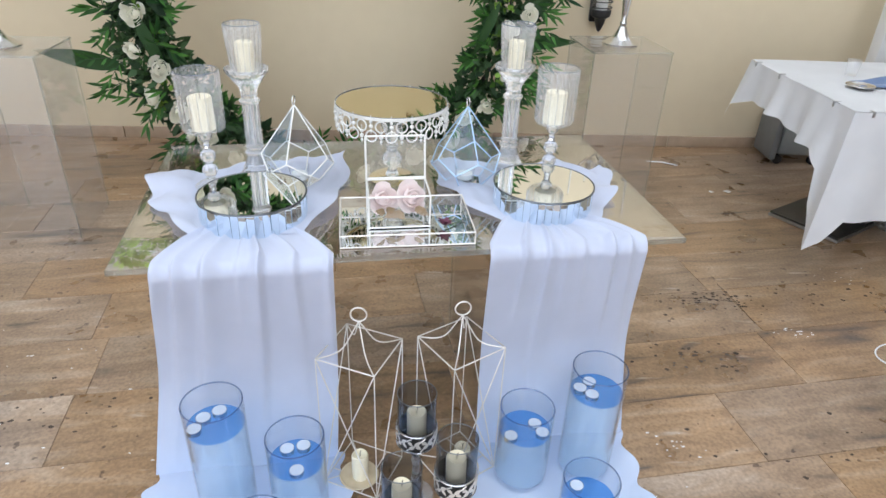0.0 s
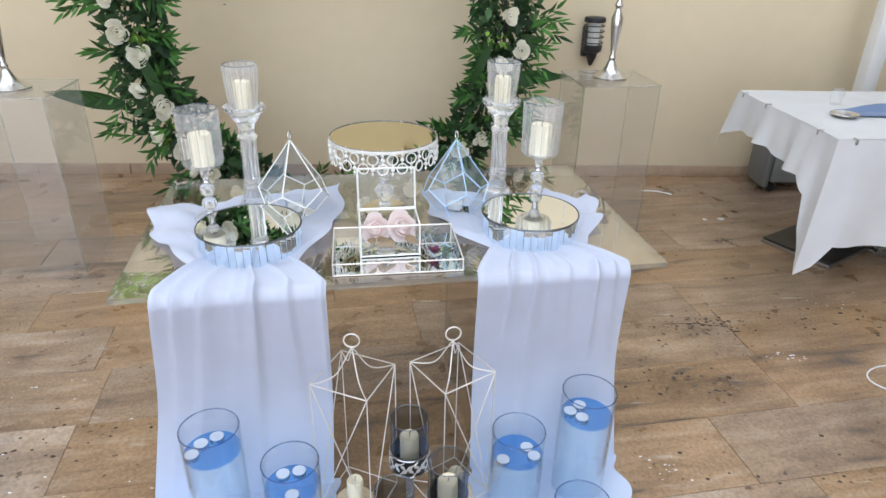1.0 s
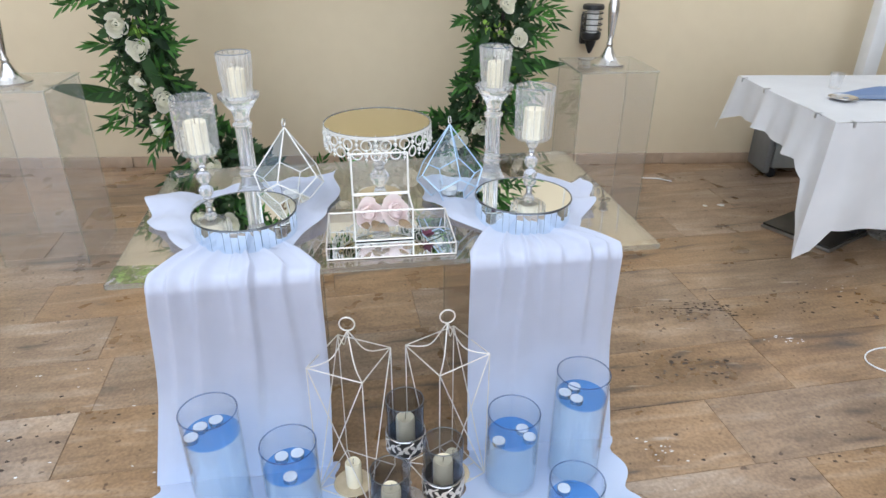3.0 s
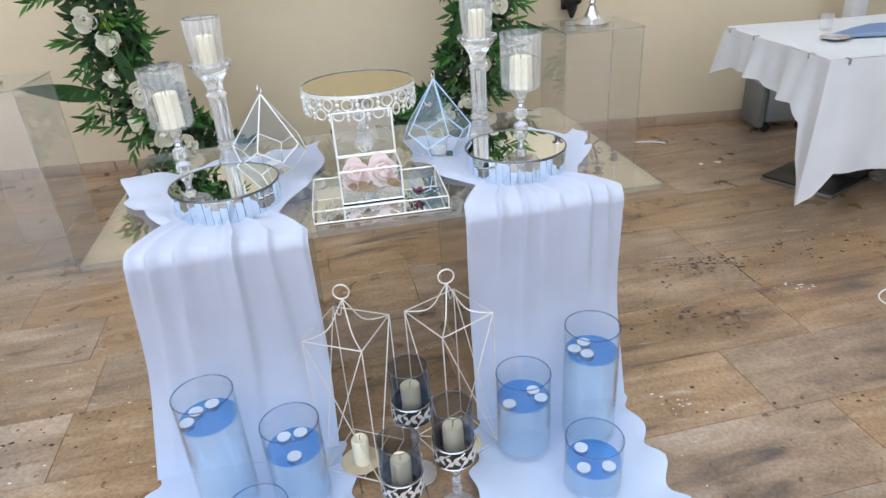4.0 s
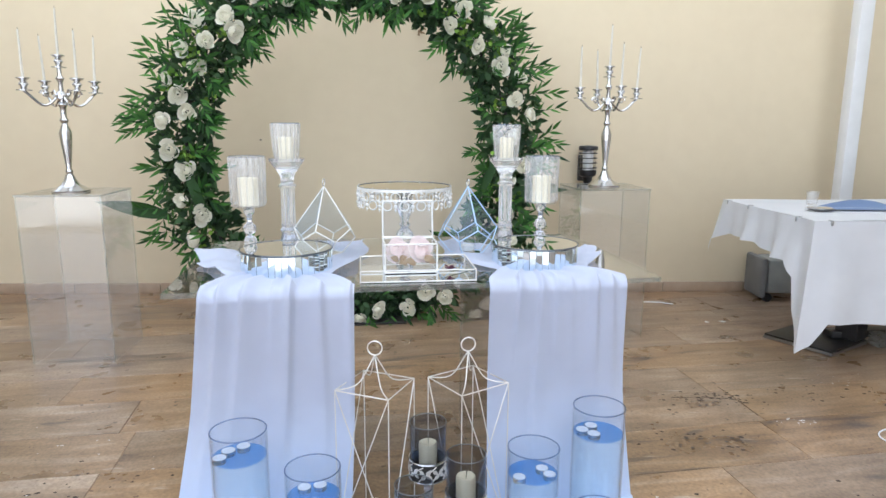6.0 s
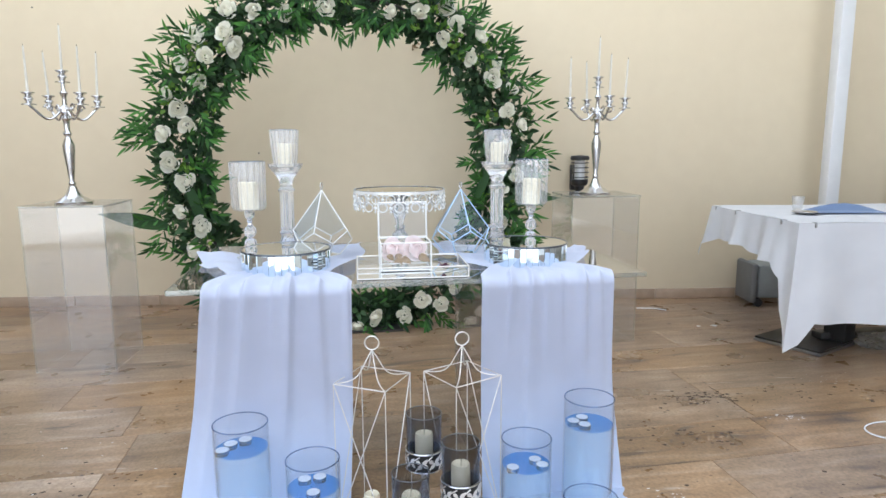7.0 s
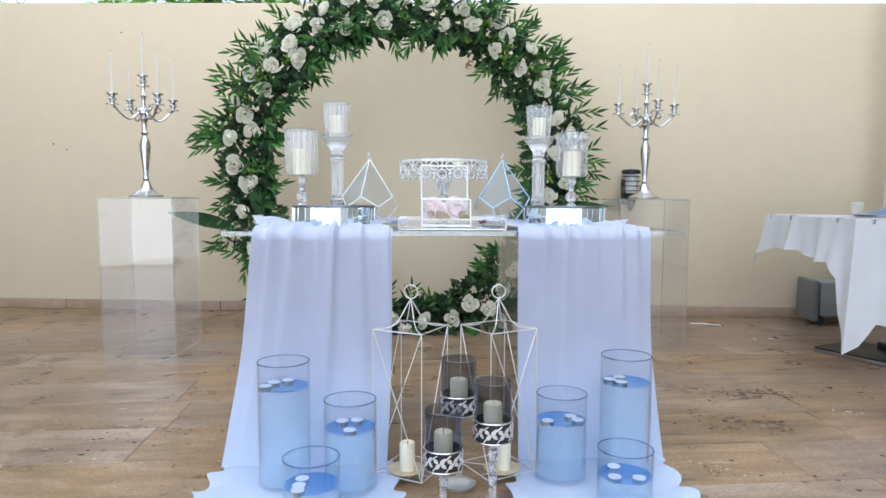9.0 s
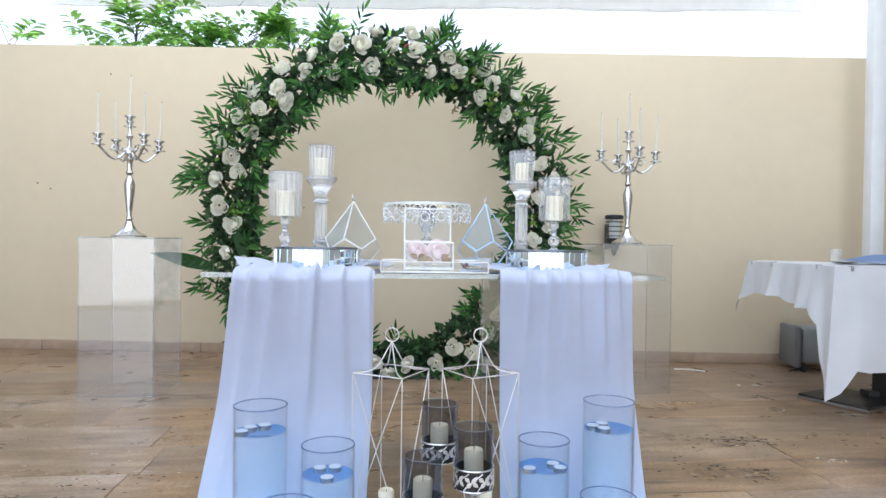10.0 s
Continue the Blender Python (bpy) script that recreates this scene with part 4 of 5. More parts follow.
def small_holder(m):
    t = thing("crystal_candle_holder", m, "crystal ball-stem candle holder with ribbed glass cylinder and cream candle", "candle holder", "ball stem holders")
    part("foot", lathe(bmesh.new(), ((0, 0), (0.045, 0), (0.046, 0.006), (0.03, 0.016), (0.014, 0.024), (0.01, 0.03), (0, 0.03)), 32), CRYSTAL, t)
    part("crystal_ball", ball(bmesh.new(), (0, 0, 0.05), 0.021, 10, 7), CRYSTAL, t, smooth=False)
    part("crystal_ball", ball(bmesh.new(), (0, 0, 0.091), 0.021, 10, 7), CRYSTAL, t, smooth=False)
    part("ribbed_stem", lathe(bmesh.new(), ((0, 0.108), (0.008, 0.108), (0.011, 0.114), (0.008, 0.12), (0.011, 0.126), (0.008, 0.13), (0.011, 0.134), (0, 0.136)), 16), SILVER, t)
    part("crystal_ball", ball(bmesh.new(), (0, 0, 0.149), 0.018, 10, 7), CRYSTAL, t, smooth=False)
    part("glass_cylinder", lathe(bmesh.new(), ((0, 0.162), (0.047, 0.162), (0.053, 0.170), (0.0555, 0.321), (0.053, 0.321), (0.0505, 0.172), (0.045, 0.166), (0, 0.166)), 126, wave=lambda a, z: 1 + 0.035 * math.cos(18 * a)), FLUTED, t, "ribbed glass cylinder")
    b = bmesh.new()
    for k in range(18):
        a = 2 * math.pi * k / 18
        tube(b, [(q * math.cos(a), q * math.sin(a), z) for q, z in ((0.0547, 0.172), (0.0560, 0.245), (0.0573, 0.320))], 0.002, 6)
    part("ribs", b, FLUTED, t, "clear glass ribs")
    part("rim", tube(bmesh.new(), ringpts((0, 0, 0.321), 0.0545, 40), 0.0012, 6, closed=True), RIM, t)
    candle(t, 0.031, 0.1665, 0.088)
    return t


tallL = tall_holder(pose(-0.436, 1.908, 0.762, 0, 0, 0))
copy_thing(tallL, pose(0.298, 1.988, 0.762, 0, 0, 25))
smallL = small_holder(pose(-0.547, 1.836, 0.762))
copy_thing(smallL, pose(0.411, 1.928, 0.762, 0, 0, 40))


def terrarium(m, openpane, edge=WHITEMETAL):
    """Glass drop: a pointed pentagon top over kite-shaped panes, in a thin bright frame."""
    t = thing("glass_terrarium", m, "pointed geometric glass terrarium with pale metal edges", "terrarium", "glass terrariums")
    apex = Vector((0, 0, 0.222))
    M = [Vector((0.098 * math.cos(radians(72 * k)), 0.098 * math.sin(radians(72 * k)), 0.088)) for k in range(5)]
    L = [Vector((0.098 * math.cos(radians(72 * k + 36)), 0.098 * math.sin(radians(72 * k + 36)), 0.052)) for k in range(5)]
    B = [Vector((0.055 * math.cos(radians(72 * k + 36)), 0.055 * math.sin(radians(72 * k + 36)), 0.002)) for k in range(5)]
    for k in range(5):
        if k != openpane:
            b = bmesh.new()
            b.faces.new([b.verts.new(q) for q in (apex, M[k], L[k], M[(k + 1) % 5])])
            bmesh.ops.triangulate(b, faces=b.faces[:])
            part("pane", b, BLUEPANE, t, smooth=False)
        b = bmesh.new()
        b.faces.new([b.verts.new(q) for q in (L[k - 1], M[k], L[k], B[k], B[k - 1])])
        bmesh.ops.triangulate(b, faces=b.faces[:])
        part("lower_pane", b, GLASS, t, smooth=False)
        for p, q in ((apex, M[k]), (M[k], L[k]), (L[k], M[(k + 1) % 5]), (L[k], B[k]), (B[k], B[(k + 1) % 5])):
            part("edge_strip", tube(bmesh.new(), (p, q), 0.0019, 6), edge, t)
    part("base_pane", (lambda b: (b.faces.new([b.verts.new(q) for q in B]), b)[1])(bmesh.new()), MIRROR, t, smooth=False)
    part("ring", tube(bmesh.new(), ringpts((0, 0, 0.2345), 0.0115, 20, (1, 0, 0), (0, 0, 1)), 0.0017, 6, closed=True), SILVER, t)
    cup = part("tealight_glass", lathe(bmesh.new(), ((0, 0.006), (0.026, 0.006), (0.03, 0.05), (0.028, 0.05), (0.024, 0.009), (0, 0.009)), 24), GLASS, t)
    part("wax", lathe(bmesh.new(), ((0, 0.010), (0.022, 0.010), (0.0225, 0.026), (0, 0.025)), 20), WAXWHITE, cup)
    return t


terrarium(pose(-0.313, 1.872, 0.764, 0, 0, -100), 0)
terrarium(pose(0.158, 1.885, 0.762, 0, 0, -75), 1, BLUEEDGE)


def cake_stand(m):
    c = thing("jewelled_cake_stand", m, "white metal cake stand with champagne mirror plate and ring fringe", "cake stand")
    r, z = 0.158, 0.226
    part("mirror_plate", lathe(bmesh.new(), ((r - 0.004, z), (r - 0.004, z + 0.005), (0, z + 0.0055)), 64), GOLDMIRROR, c, "champagne mirror plate")
    part("rim", lathe(bmesh.new(), ((r - 0.003, z - 0.003), (r, z - 0.003), (r, z + 0.0055), (r - 0.002, z + 0.006), (r - 0.003, z - 0.003)), 64), WHITEMETAL, c)
    proto_ring = proto_bead = None
    n = 36
    for k in range(n):
        a = 2 * math.pi * k / n
        low = k % 2
        if proto_ring is None:
            proto_ring = part("ring", tube(bmesh.new(), ringpts((0, 0, 0), 0.0145, 18, (1, 0, 0), (0, 0, 1)), 0.0022, 6, closed=True), WHITEMETAL, c)
            b = bmesh.new()
            ball(b, (0, 0, 0.012), 0.0045, 8, 6)
            ball(b, (0, 0, 0.0), 0.006, 8, 6)
            ball(b, (0, 0, -0.012), 0.004, 8, 6)
            tube(b, ((0, 0, 0.03), (0, 0, -0.02)), 0.0012, 4)
            proto_bead = part("bead_drop", b, WHITEMETAL, c)
            o, q = proto_ring, proto_bead
        else:
            o, q = new("ring", proto_ring.data), new("bead_drop", proto_bead.data)
            o.parent = q.parent = c
        tilt = rnd.uniform(-12, 12)
        o.matrix_local = pose((r - 0.002) * math.cos(a), (r - 0.002) * math.sin(a), z - 0.019 - 0.027 * low, 0, 0, math.degrees(a) + 90 + tilt)
        a2 = a
        q.matrix_local = pose((r - 0.002) * math.cos(a2), (r - 0.002) * math.sin(a2), z - 0.047 if not low else z - 0.019, 0, 0, 0)
    part("stem", lathe(bmesh.new(), ((0, 0.01), (0.02, 0.012), (0.013, 0.03), (0.026, 0.05), (0.03, 0.062), (0.026, 0.074), (0.013, 0.09), (0.02, 0.1), (0.013, 0.11), (0.018, 0.13), (0.03, 0.16), (0.031, 0.172), (0.02, 0.19), (0.03, 0.205), (0.04, 0.222), (0, 0.222)), 12), CRYSTAL, c, "faceted crystal stem", smooth=False)
    part("top_line", tube(bmesh.new(), ringpts((0, 0, z + 0.0058), r - 0.002, 64), 0.0013, 5, closed=True), DARKRIM, c)
    part("foot", lathe(bmesh.new(), ((0, 0.0), (0.066, 0.0), (0.068, 0.004), (0.06, 0.009), (0, 0.011)), 48), GOLDMIRROR, c, "champagne mirror foot")
    return c


cake_stand(pose(-0.052, 1.930, 0.751))

# tray
tray = thing("mirror_tray", pose(-0.018, 1.620, 0.7505, 0, 0, 4.0), "rectangular mirror tray with glass sides and thin pale frame", "tray")
tw, td, th = 0.162, 0.108, 0.034
part("mirror_base", box(bmesh.new(), -tw, -td, 0.001, tw, td, 0.005), MIRROR, tray, smooth=False)
for _x0, _y0, _x1, _y1 in ((-tw, -td - 0.001, tw, -td + 0.001), (-tw, td - 0.001, tw, td + 0.001), (-tw - 0.001, -td, -tw + 0.001, td), (tw - 0.001, -td, tw + 0.001, td)):
    part("glass_side", box(bmesh.new(), _x0, _y0, 0.005, _x1, _y1, th), GLASS, tray, smooth=False)
for _z in (0.003, th):
    _b = bmesh.new()
    for _p, _q in zip(((-tw, -td), (tw, -td), (tw, td), (-tw, td)), ((tw, -td), (tw, td), (-tw, td), (-tw, -td))):
        tube(_b, ((*_p, _z), (*_q, _z)), 0.0019, 6)
    part("frame", _b, PALEWIRE, tray)
for _x in (-tw, tw):
    for _y in (-td, td):
        part("corner_post", tube(bmesh.new(), ((_x, _y, 0.001), (_x, _y, th + 0.002)), 0.0019, 6), PALEWIRE, tray)

# flower box with its lid standing open
fbox = thing("glass_flower_box", pose(-0.036, 1.652, 0.758, 0, 0, 5.0), "small glass box with open lid holding pale pink roses", "glass box")
bw, bd, bh = 0.076, 0.055, 0.085
for _x0, _y0, _x1, _y1 in ((-bw, -bd, bw, -bd + 0.0015), (-bw, bd - 0.0015, bw, bd), (-bw, -bd, -bw + 0.0015, bd), (bw - 0.0015, -bd, bw, bd)):
    part("glass_side", box(bmesh.new(), _x0, _y0, 0.001, _x1, _y1, bh), GLASS, fbox, smooth=False)
part("mirror_bottom", box(bmesh.new(), -bw, -bd, 0.0, bw, bd, 0.003), MIRROR, fbox, smooth=False)
for _z in (0.002, bh):
    for _p, _q in zip(((-bw, -bd), (bw, -bd), (bw, bd), (-bw, bd)), ((bw, -bd), (bw, bd), (-bw, bd), (-bw, -bd))):
        part("frame_bar", tube(bmesh.new(), ((*_p, _z), (*_q, _z)), 0.0024, 6), WHITEMETAL, fbox)
for _x in (-bw, bw):
    for _y in (-bd, bd):
        part("frame_bar", tube(bmesh.new(), ((_x, _y, 0), (_x, _y, bh)), 0.0024, 6), WHITEMETAL, fbox)
lid = new("lid")
lid.parent = fbox
lid.matrix_local = pose(0, bd + 0.002, bh, -8, 0, 0)
_lb = bmesh.new()
for _p, _q in (((-bw, 0, 0.003), (bw, 0, 0.003)), ((bw, 0, 0), (bw, 0, 0.112)), ((bw, 0, 0.112), (-bw, 0, 0.112)), ((-bw, 0, 0.112), (-bw, 0, 0))):
    tube(_lb, (_p, _q), 0.0028, 6)
part("lid_frame", _lb, WHITEMETAL, lid)
part("lid_pane", box(bmesh.new(), -bw, -0.001, 0.003, bw, 0.001, 0.112), GLASS, lid, smooth=False)
for _x, _y, _s in ((-0.036, -0.006, 4), (0.037, -0.002, 5)):
    _r = part("pink_rose", rose_mesh(bmesh.new(), 0.035, _s, 6), PINK, fbox, "pale pink rose")
    _r.matrix_local = pose(_x, _y, 0.061, -58 + 4 * _s, 0, _s * 3)
_b = bmesh.new()
for _k in range(9):
    _a = rnd.uniform(0, 6.28)
    _p = Vector((rnd.uniform(-0.04, 0.05), -0.03 + rnd.uniform(-0.01, 0.02), 0.035))
    blade(_b, _p, _p + Vector((0.035 * math.cos(_a), -0.012, 0.018 * math.sin(_a))), 0.02, (0, -1, 0.5), 0.05, 0.2, 3)
part("dried_leaves", _b, BROWN, fbox, "brown dried leaves")

sprig = thing("purple_sprig", pose(0.082, 1.60, 0.7565), "small dark purple flower sprig lying on the tray", "flower")
_b = bmesh.new()
for _k in range(12):
    _a = _k * 2.4
    blade(_b, (0, 0, 0.006), (0.02 * math.cos(_a), 0.024 * math.sin(_a), 0.012 + 0.02 * rnd.random()), 0.013, (0, 0, 1), 0.08, 0.2, 2)
part("petals", _b, PURPLE, sprig)
part("stem", tube(bmesh.new(), ((0, 0, 0.006), (0.03, 0.02, 0.004), (0.055, 0.045, 0.004)), 0.0015, 5), STEM, sprig)


# ---- wire lanterns on the floor ----
def lantern(m, ring_turn, slants):
    t = thing("wire_lantern", m, "tall open wire lantern of pale metal rods, ringed top", "lantern", "wire lanterns")
    h, s, z0, w = 0.458, 0.1175, 0.02, 0.0019
    P = [Vector((s * math.cos(radians(90 * k)), s * math.sin(radians(90 * k)), h)) for k in range(4)]
    Q = [Vector((p.x, p.y, z0)) for p in P]
    apex = Vector((0, 0, 0.545))
    for k in range(4):
        j = (k + 1) % 4
        part("top_rod", tube(bmesh.new(), (P[k], P[j]), w, 6), PALEWIRE, t)
        part("bottom_rod", tube(bmesh.new(), (Q[k], Q[j]), w, 6), PALEWIRE, t)
        part("upright_rod", tube(bmesh.new(), (P[k], Q[k]), w * 0.9, 6), PALEWIRE, t)
        part("slanting_rod", tube(bmesh.new(), (P[k], Q[slants[k]]), w * 0.9, 6), PALEWIRE, t)
        pts = []
        for i in range(11):
            u = i / 10
            q = P[k].lerp(apex, u)
            q.z -= 0.028 * math.sin(math.pi * u)
            q.x *= 1 - 0.25 * math.sin(math.pi * u)
            q.y *= 1 - 0.25 * math.sin(math.pi * u)
            pts.append(q)
        part("roof_rod", tube(bmesh.new(), pts, w, 6), PALEWIRE, t)
        part("cross_rod", tube(bmesh.new(), (Q[k].lerp(Q[j], 0.3), Q[k - 1].lerp(Q[k - 2], 0.3)) if k < 2 else (Q[k], Vector((0, 0, z0))), w * 0.8, 6), PALEWIRE, t)
    part("ring", tube(bmesh.new(), ringpts((0, 0, 0.566), 0.0205, 28, (math.cos(ring_turn), math.sin(ring_turn), 0), (0, 0, 1)), 0.0022, 6, closed=True), PALEWIRE, t)
    return t


lantern(pose(-0.135, 1.495, 0.0, 0, 0, -70), radians(66), (3, 0, 3, 0))
lantern(pose(0.131, 1.518, 0.0, 0, 0, -13), radians(20), (3, 0, 3, 0))
for _x, _y in ((-0.147, 1.462), (0.143, 1.482)):
    _p = thing("plate", (_x, _y, 0.024), "round straw-coloured candle plate inside the lantern", "plate", "candle plates")
    part("dish", lathe(bmesh.new(), ((0, 0), (0.048, 0), (0.056, 0.008), (0.053, 0.009), (0.045, 0.004), (0, 0.004)), 36), WOODPLATE, _p)
    _c = thing("pillar_candle", (_x + 0.004, _y, 0.0285), "short cream pillar candle on the plate", "candle", "lantern candles")
    candle(_c, 0.0235, 0, 0.085)


# ---- smoked cups on crystal stems ----
def smoked_cup(m, stem):
    """stem: the height of the crystal stem below the silver leaf band."""
    t = thing("smoked_candle_cup", m, "smoked glass candle cup with silver leaf band on crystal stem", "candle holder", "smoked candle cups")
    part("foot", lathe(bmesh.new(), ((0, 0), (0.05, 0), (0.051, 0.005), (0.03, 0.014), (0.012, 0.022), (0, 0.023)), 16), CRYSTAL, t, smooth=False)
    z, k = 0.022, 0
    while z < stem - 0.006:
        hh = min(0.034, stem - z)
        part("crystal_bead", lathe(bmesh.new(), ((0, z), (0.008, z), (0.0145 if k % 2 else 0.011, z + hh * 0.5), (0.008, z + hh), (0, z + hh)), 8), CRYSTAL, t, smooth=False)
        part("collar", lathe(bmesh.new(), ((0, z + hh - 0.002), (0.0115, z + hh - 0.002), (0.0115, z + hh + 0.002), (0, z + hh + 0.002)), 14), SILVER, t)
        z += hh
        k += 1
    r = 0.052
    part("dark_liner", lathe(bmesh.new(), ((0, stem), (r - 0.004, stem), (r - 0.003, stem + 0.056), (r - 0.006, stem + 0.056), (r - 0.007, stem + 0.004), (0, stem + 0.004)), 36), DARKSTEEL, t)
    for zz in (0.002, 0.056):
        part("band_rim", tube(bmesh.new(), ringpts((0, 0, stem + zz), r, 36), 0.0028, 6, closed=True), SILVER, t)
    b = bmesh.new()
    n = 9
    for i in range(n):
        a0 = 2 * math.pi * i / n
        at = lambda a, zz, q=r: Vector((q * math.cos(a), q * math.sin(a), stem + zz))
        tube(b, [at(a0 + 0.95 * u / 8, 0.006 + 0.044 * (u / 8) ** 0.8, r + 0.001) for u in range(9)], 0.0019, 5)
        for da, za, zb, s in ((0.15, 0.014, 0.03, -1), (0.4, 0.026, 0.046, -1), (0.45, 0.028, 0.017, 1), (0.75, 0.04, 0.028, 1)):
            p = at(a0 + da, za, r + 0.002)
            blade(b, p, at(a0 + da + 0.28, zb, r + 0.003), 0.012, (p.x, p.y, 0), 0.05, -0.3, 3)
    part("leaf_band", b, PALEWIRE, t, "openwork silver leaf band")
    part("smoked_glass", lathe(bmesh.new(), ((r - 0.002, stem + 0.05), (r - 0.001, stem + 0.16), (r - 0.0035, stem + 0.16), (r - 0.0045, stem + 0.05)), 48), SMOKE, t, "smoked glass cylinder")
    part("rim", tube(bmesh.new(), ringpts((0, 0, stem + 0.16), r - 0.002, 40), 0.0014, 6, closed=True), DARKRIM, t)
    candle(t, 0.0255, stem + 0.005, 0.095)
    return t


smoked_cup(pose(0.012, 1.402, 0.012), 0.215)
smoked_cup(pose(0.106, 1.272, 0.012), 0.187)
smoked_cup(pose(-0.028, 1.258, 0.012), 0.112)


# ---- water vases with floating candles ----
def vase(m, h, level, lights):
    t = thing("cylinder_vase", m, "clear glass cylinder vase of pale blue water with floating tealights", "vase", "water vases")
    r = 0.0755
    part("glass_wall", lathe(bmesh.new(), ((0, 0), (r - 0.003, 0), (r, 0.003), (r, h), (r - 0.003, h), (r - 0.003, 0.012), (0, 0.012)), 56), GLASS, t)
    part("rim", tube(bmesh.new(), ringpts((0, 0, h), r - 0.0015, 56), 0.0019, 6, closed=True), RIM, t, "darker polished rim")
    part("water", lathe(bmesh.new(), ((0, 0.013), (r - 0.0035, 0.013), (r - 0.0035, level)), 56), WATER, t, "pale blue water")
    part("water_surface", lathe(bmesh.new(), ((r - 0.0035, level), (r - 0.006, level - 0.0008), (0, level - 0.001)), 56), WATERTOP, t, "blue water surface")
    for x, y in lights:
        w = part("tealight_cup", lathe(bmesh.new(), ((0, -0.009), (0.0185, -0.009), (0.0195, 0.005), (0.0185, 0.005), (0, 0.004)), 20, (x, y, level)), SILVER, t, "floating tealight")
        part("wax", lathe(bmesh.new(), ((0.018, 0.0035), (0.0175, 0.0062), (0, 0.0058)), 20, (x, y, level)), FLOATWAX, w)
    return t


vase(pose(-0.499, 1.398, 0.012), 0.362, 0.288, ((-0.048, -0.02), (-0.035, 0.02), (0.0, 0.045)))
vase(pose(-0.301, 1.379, 0.012), 0.258, 0.176, ((-0.03, 0.035), (0.012, 0.045), (0.005, -0.04)))
vase(pose(-0.376, 1.212, 0.012), 0.153, 0.080, ((-0.03, 0.02), (-0.028, -0.022), (-0.024, -0.05)))
vase(pose(0.516, 1.500, 0.012), 0.366, 0.285, ((-0.045, 0.01), (-0.012, 0.035), (-0.018, -0.018)))
vase(pose(0.320, 1.472, 0.012), 0.256, 0.176, ((-0.045, -0.03), (0.03, 0.015), (0.045, -0.02)))
vase(pose(0.472, 1.308, 0.012), 0.153, 0.080, ((-0.022, 0.04), (-0.035, -0.03), (0.03, -0.035)))

# ---- the dining table at the side ----
RT = pose(1.844, 3.08, 0, 0, 0, -0.5)
dining = thing("dining_table", RT, "square restaurant table with dark post and steel foot plate", "table")
part("top_board", box(bmesh.new(), 0.015, -0.435, 0.725, 1.3, 0.44, 0.75, 0.004), WHITE, dining)
_f = part("foot_plate", box(bmesh.new(), -0.19, -0.19, 0.0, 0.19, 0.19, 0.016, 0.003), STEEL, dining, "brushed steel foot plate")
_f.matrix_local = RT.inverted() @ pose(2.237, 3.134, 0.001, 0, 0, 30)
_f = part("foot_plate", box(bmesh.new(), -0.185, -0.185, 0.0, 0.185, 0.185, 0.012, 0.003), DARKSTEEL, dining)
_f.matrix_local = RT.inverted() @ pose(2.237, 3.134, 0.0175, 0, 0, 30)
_f = part("post", box(bmesh.new(), -0.06, -0.06, 0.03, 0.06, 0.06, 0.73, 0.008), DARKSTEEL, dining)
_f.matrix_local = RT.inverted() @ pose(2.42, 3.10, 0, 0, 0, 30)
_f = part("foot_bar", box(bmesh.new(), 0.0, -0.04, 0.03, 0.6, 0.04, 0.07, 0.006), DARKSTEEL, dining)
_f.matrix_local = RT.inverted() @ pose(2.30, 3.12, 0, 0, 0, 4)

cloth = thing("tablecloth", RT, "white cotton tablecloth with hanging corners held by small clips", "tablecloth")
X1, Y0, Y1 = 1.34, -0.45, 0.455


def hem_left(v):
    """Height of the hem on the near side, from the front corner to the far one."""
    return float(np.interp(v, (0, 0.03, 0.065, 0.085, 0.10, 0.17, 0.3, 0.42, 0.52, 0.72, 0.84, 0.93, 1.0), (0.125, 0.155, 0.24, 0.30, 0.47, 0.54, 0.535, 0.55, 0.575, 0.57, 0.57, 0.52, 0.425)))


part("top_cloth", sheet(bmesh.new(), lambda u, v: (X1 * u, Y0 + (Y1 - Y0) * v, 0.756 + 0.002 * math.sin(9 * u + 7 * v)), 24, 24), LINEN, cloth)


def corner(u):
    """The fold that runs down from the front corner."""
    return Vector((-0.005 - 0.05 * u ** 1.2, Y0 - 0.004 - 0.03 * u ** 1.2, 0))


def left_skirt(u, v):
    y = Y0 + (Y1 - Y0) * v
    drop = (0.756 - hem_left(v)) * u
    k = min(1.0, v / 0.10)
    fold = (0.022 * math.sin(v * 17 + 1) + 0.012 * math.sin(v * 39)) * u
    c = corner(drop / 0.63)
    x = c.x * (1 - k) + (-0.004 - 0.03 * u + fold) * k
    return (x, y + (c.y - Y0) * (1 - k) + 0.08 * u * max(0, (v - 0.8) / 0.2), 0.756 - drop)


part("side_fall", sheet(bmesh.new(), left_skirt, 20, 70), LINEN, cloth)


def front_skirt(u, v):
    hem = float(np.interp(v, (0, 0.047, 0.055, 0.12, 1.0), (0.125, 0.18, 0.272, 0.262, 0.25)))
    drop = (0.756 - hem) * u
    k = min(1.0, v / 0.07)
    c = corner(drop / 0.63)
    y = c.y * (1 - k) + (Y0 - 0.006 - 0.02 * u - 0.018 * math.sin(v * 23) * u) * k
    return (X1 * v + c.x * (1 - k), y, 0.756 - drop)


part("front_fall", sheet(bmesh.new(), front_skirt, 16, 60), LINEN, cloth)
for _y in (-0.31, 0.15, 0.39):
    _c = part("clip", box(bmesh.new(), -0.010, -0.005, 0.735, 0.022, 0.005, 0.7595, 0.002), STEEL, cloth, "small steel tablecloth clip")
    _c.location = (-0.002, _y, 0)

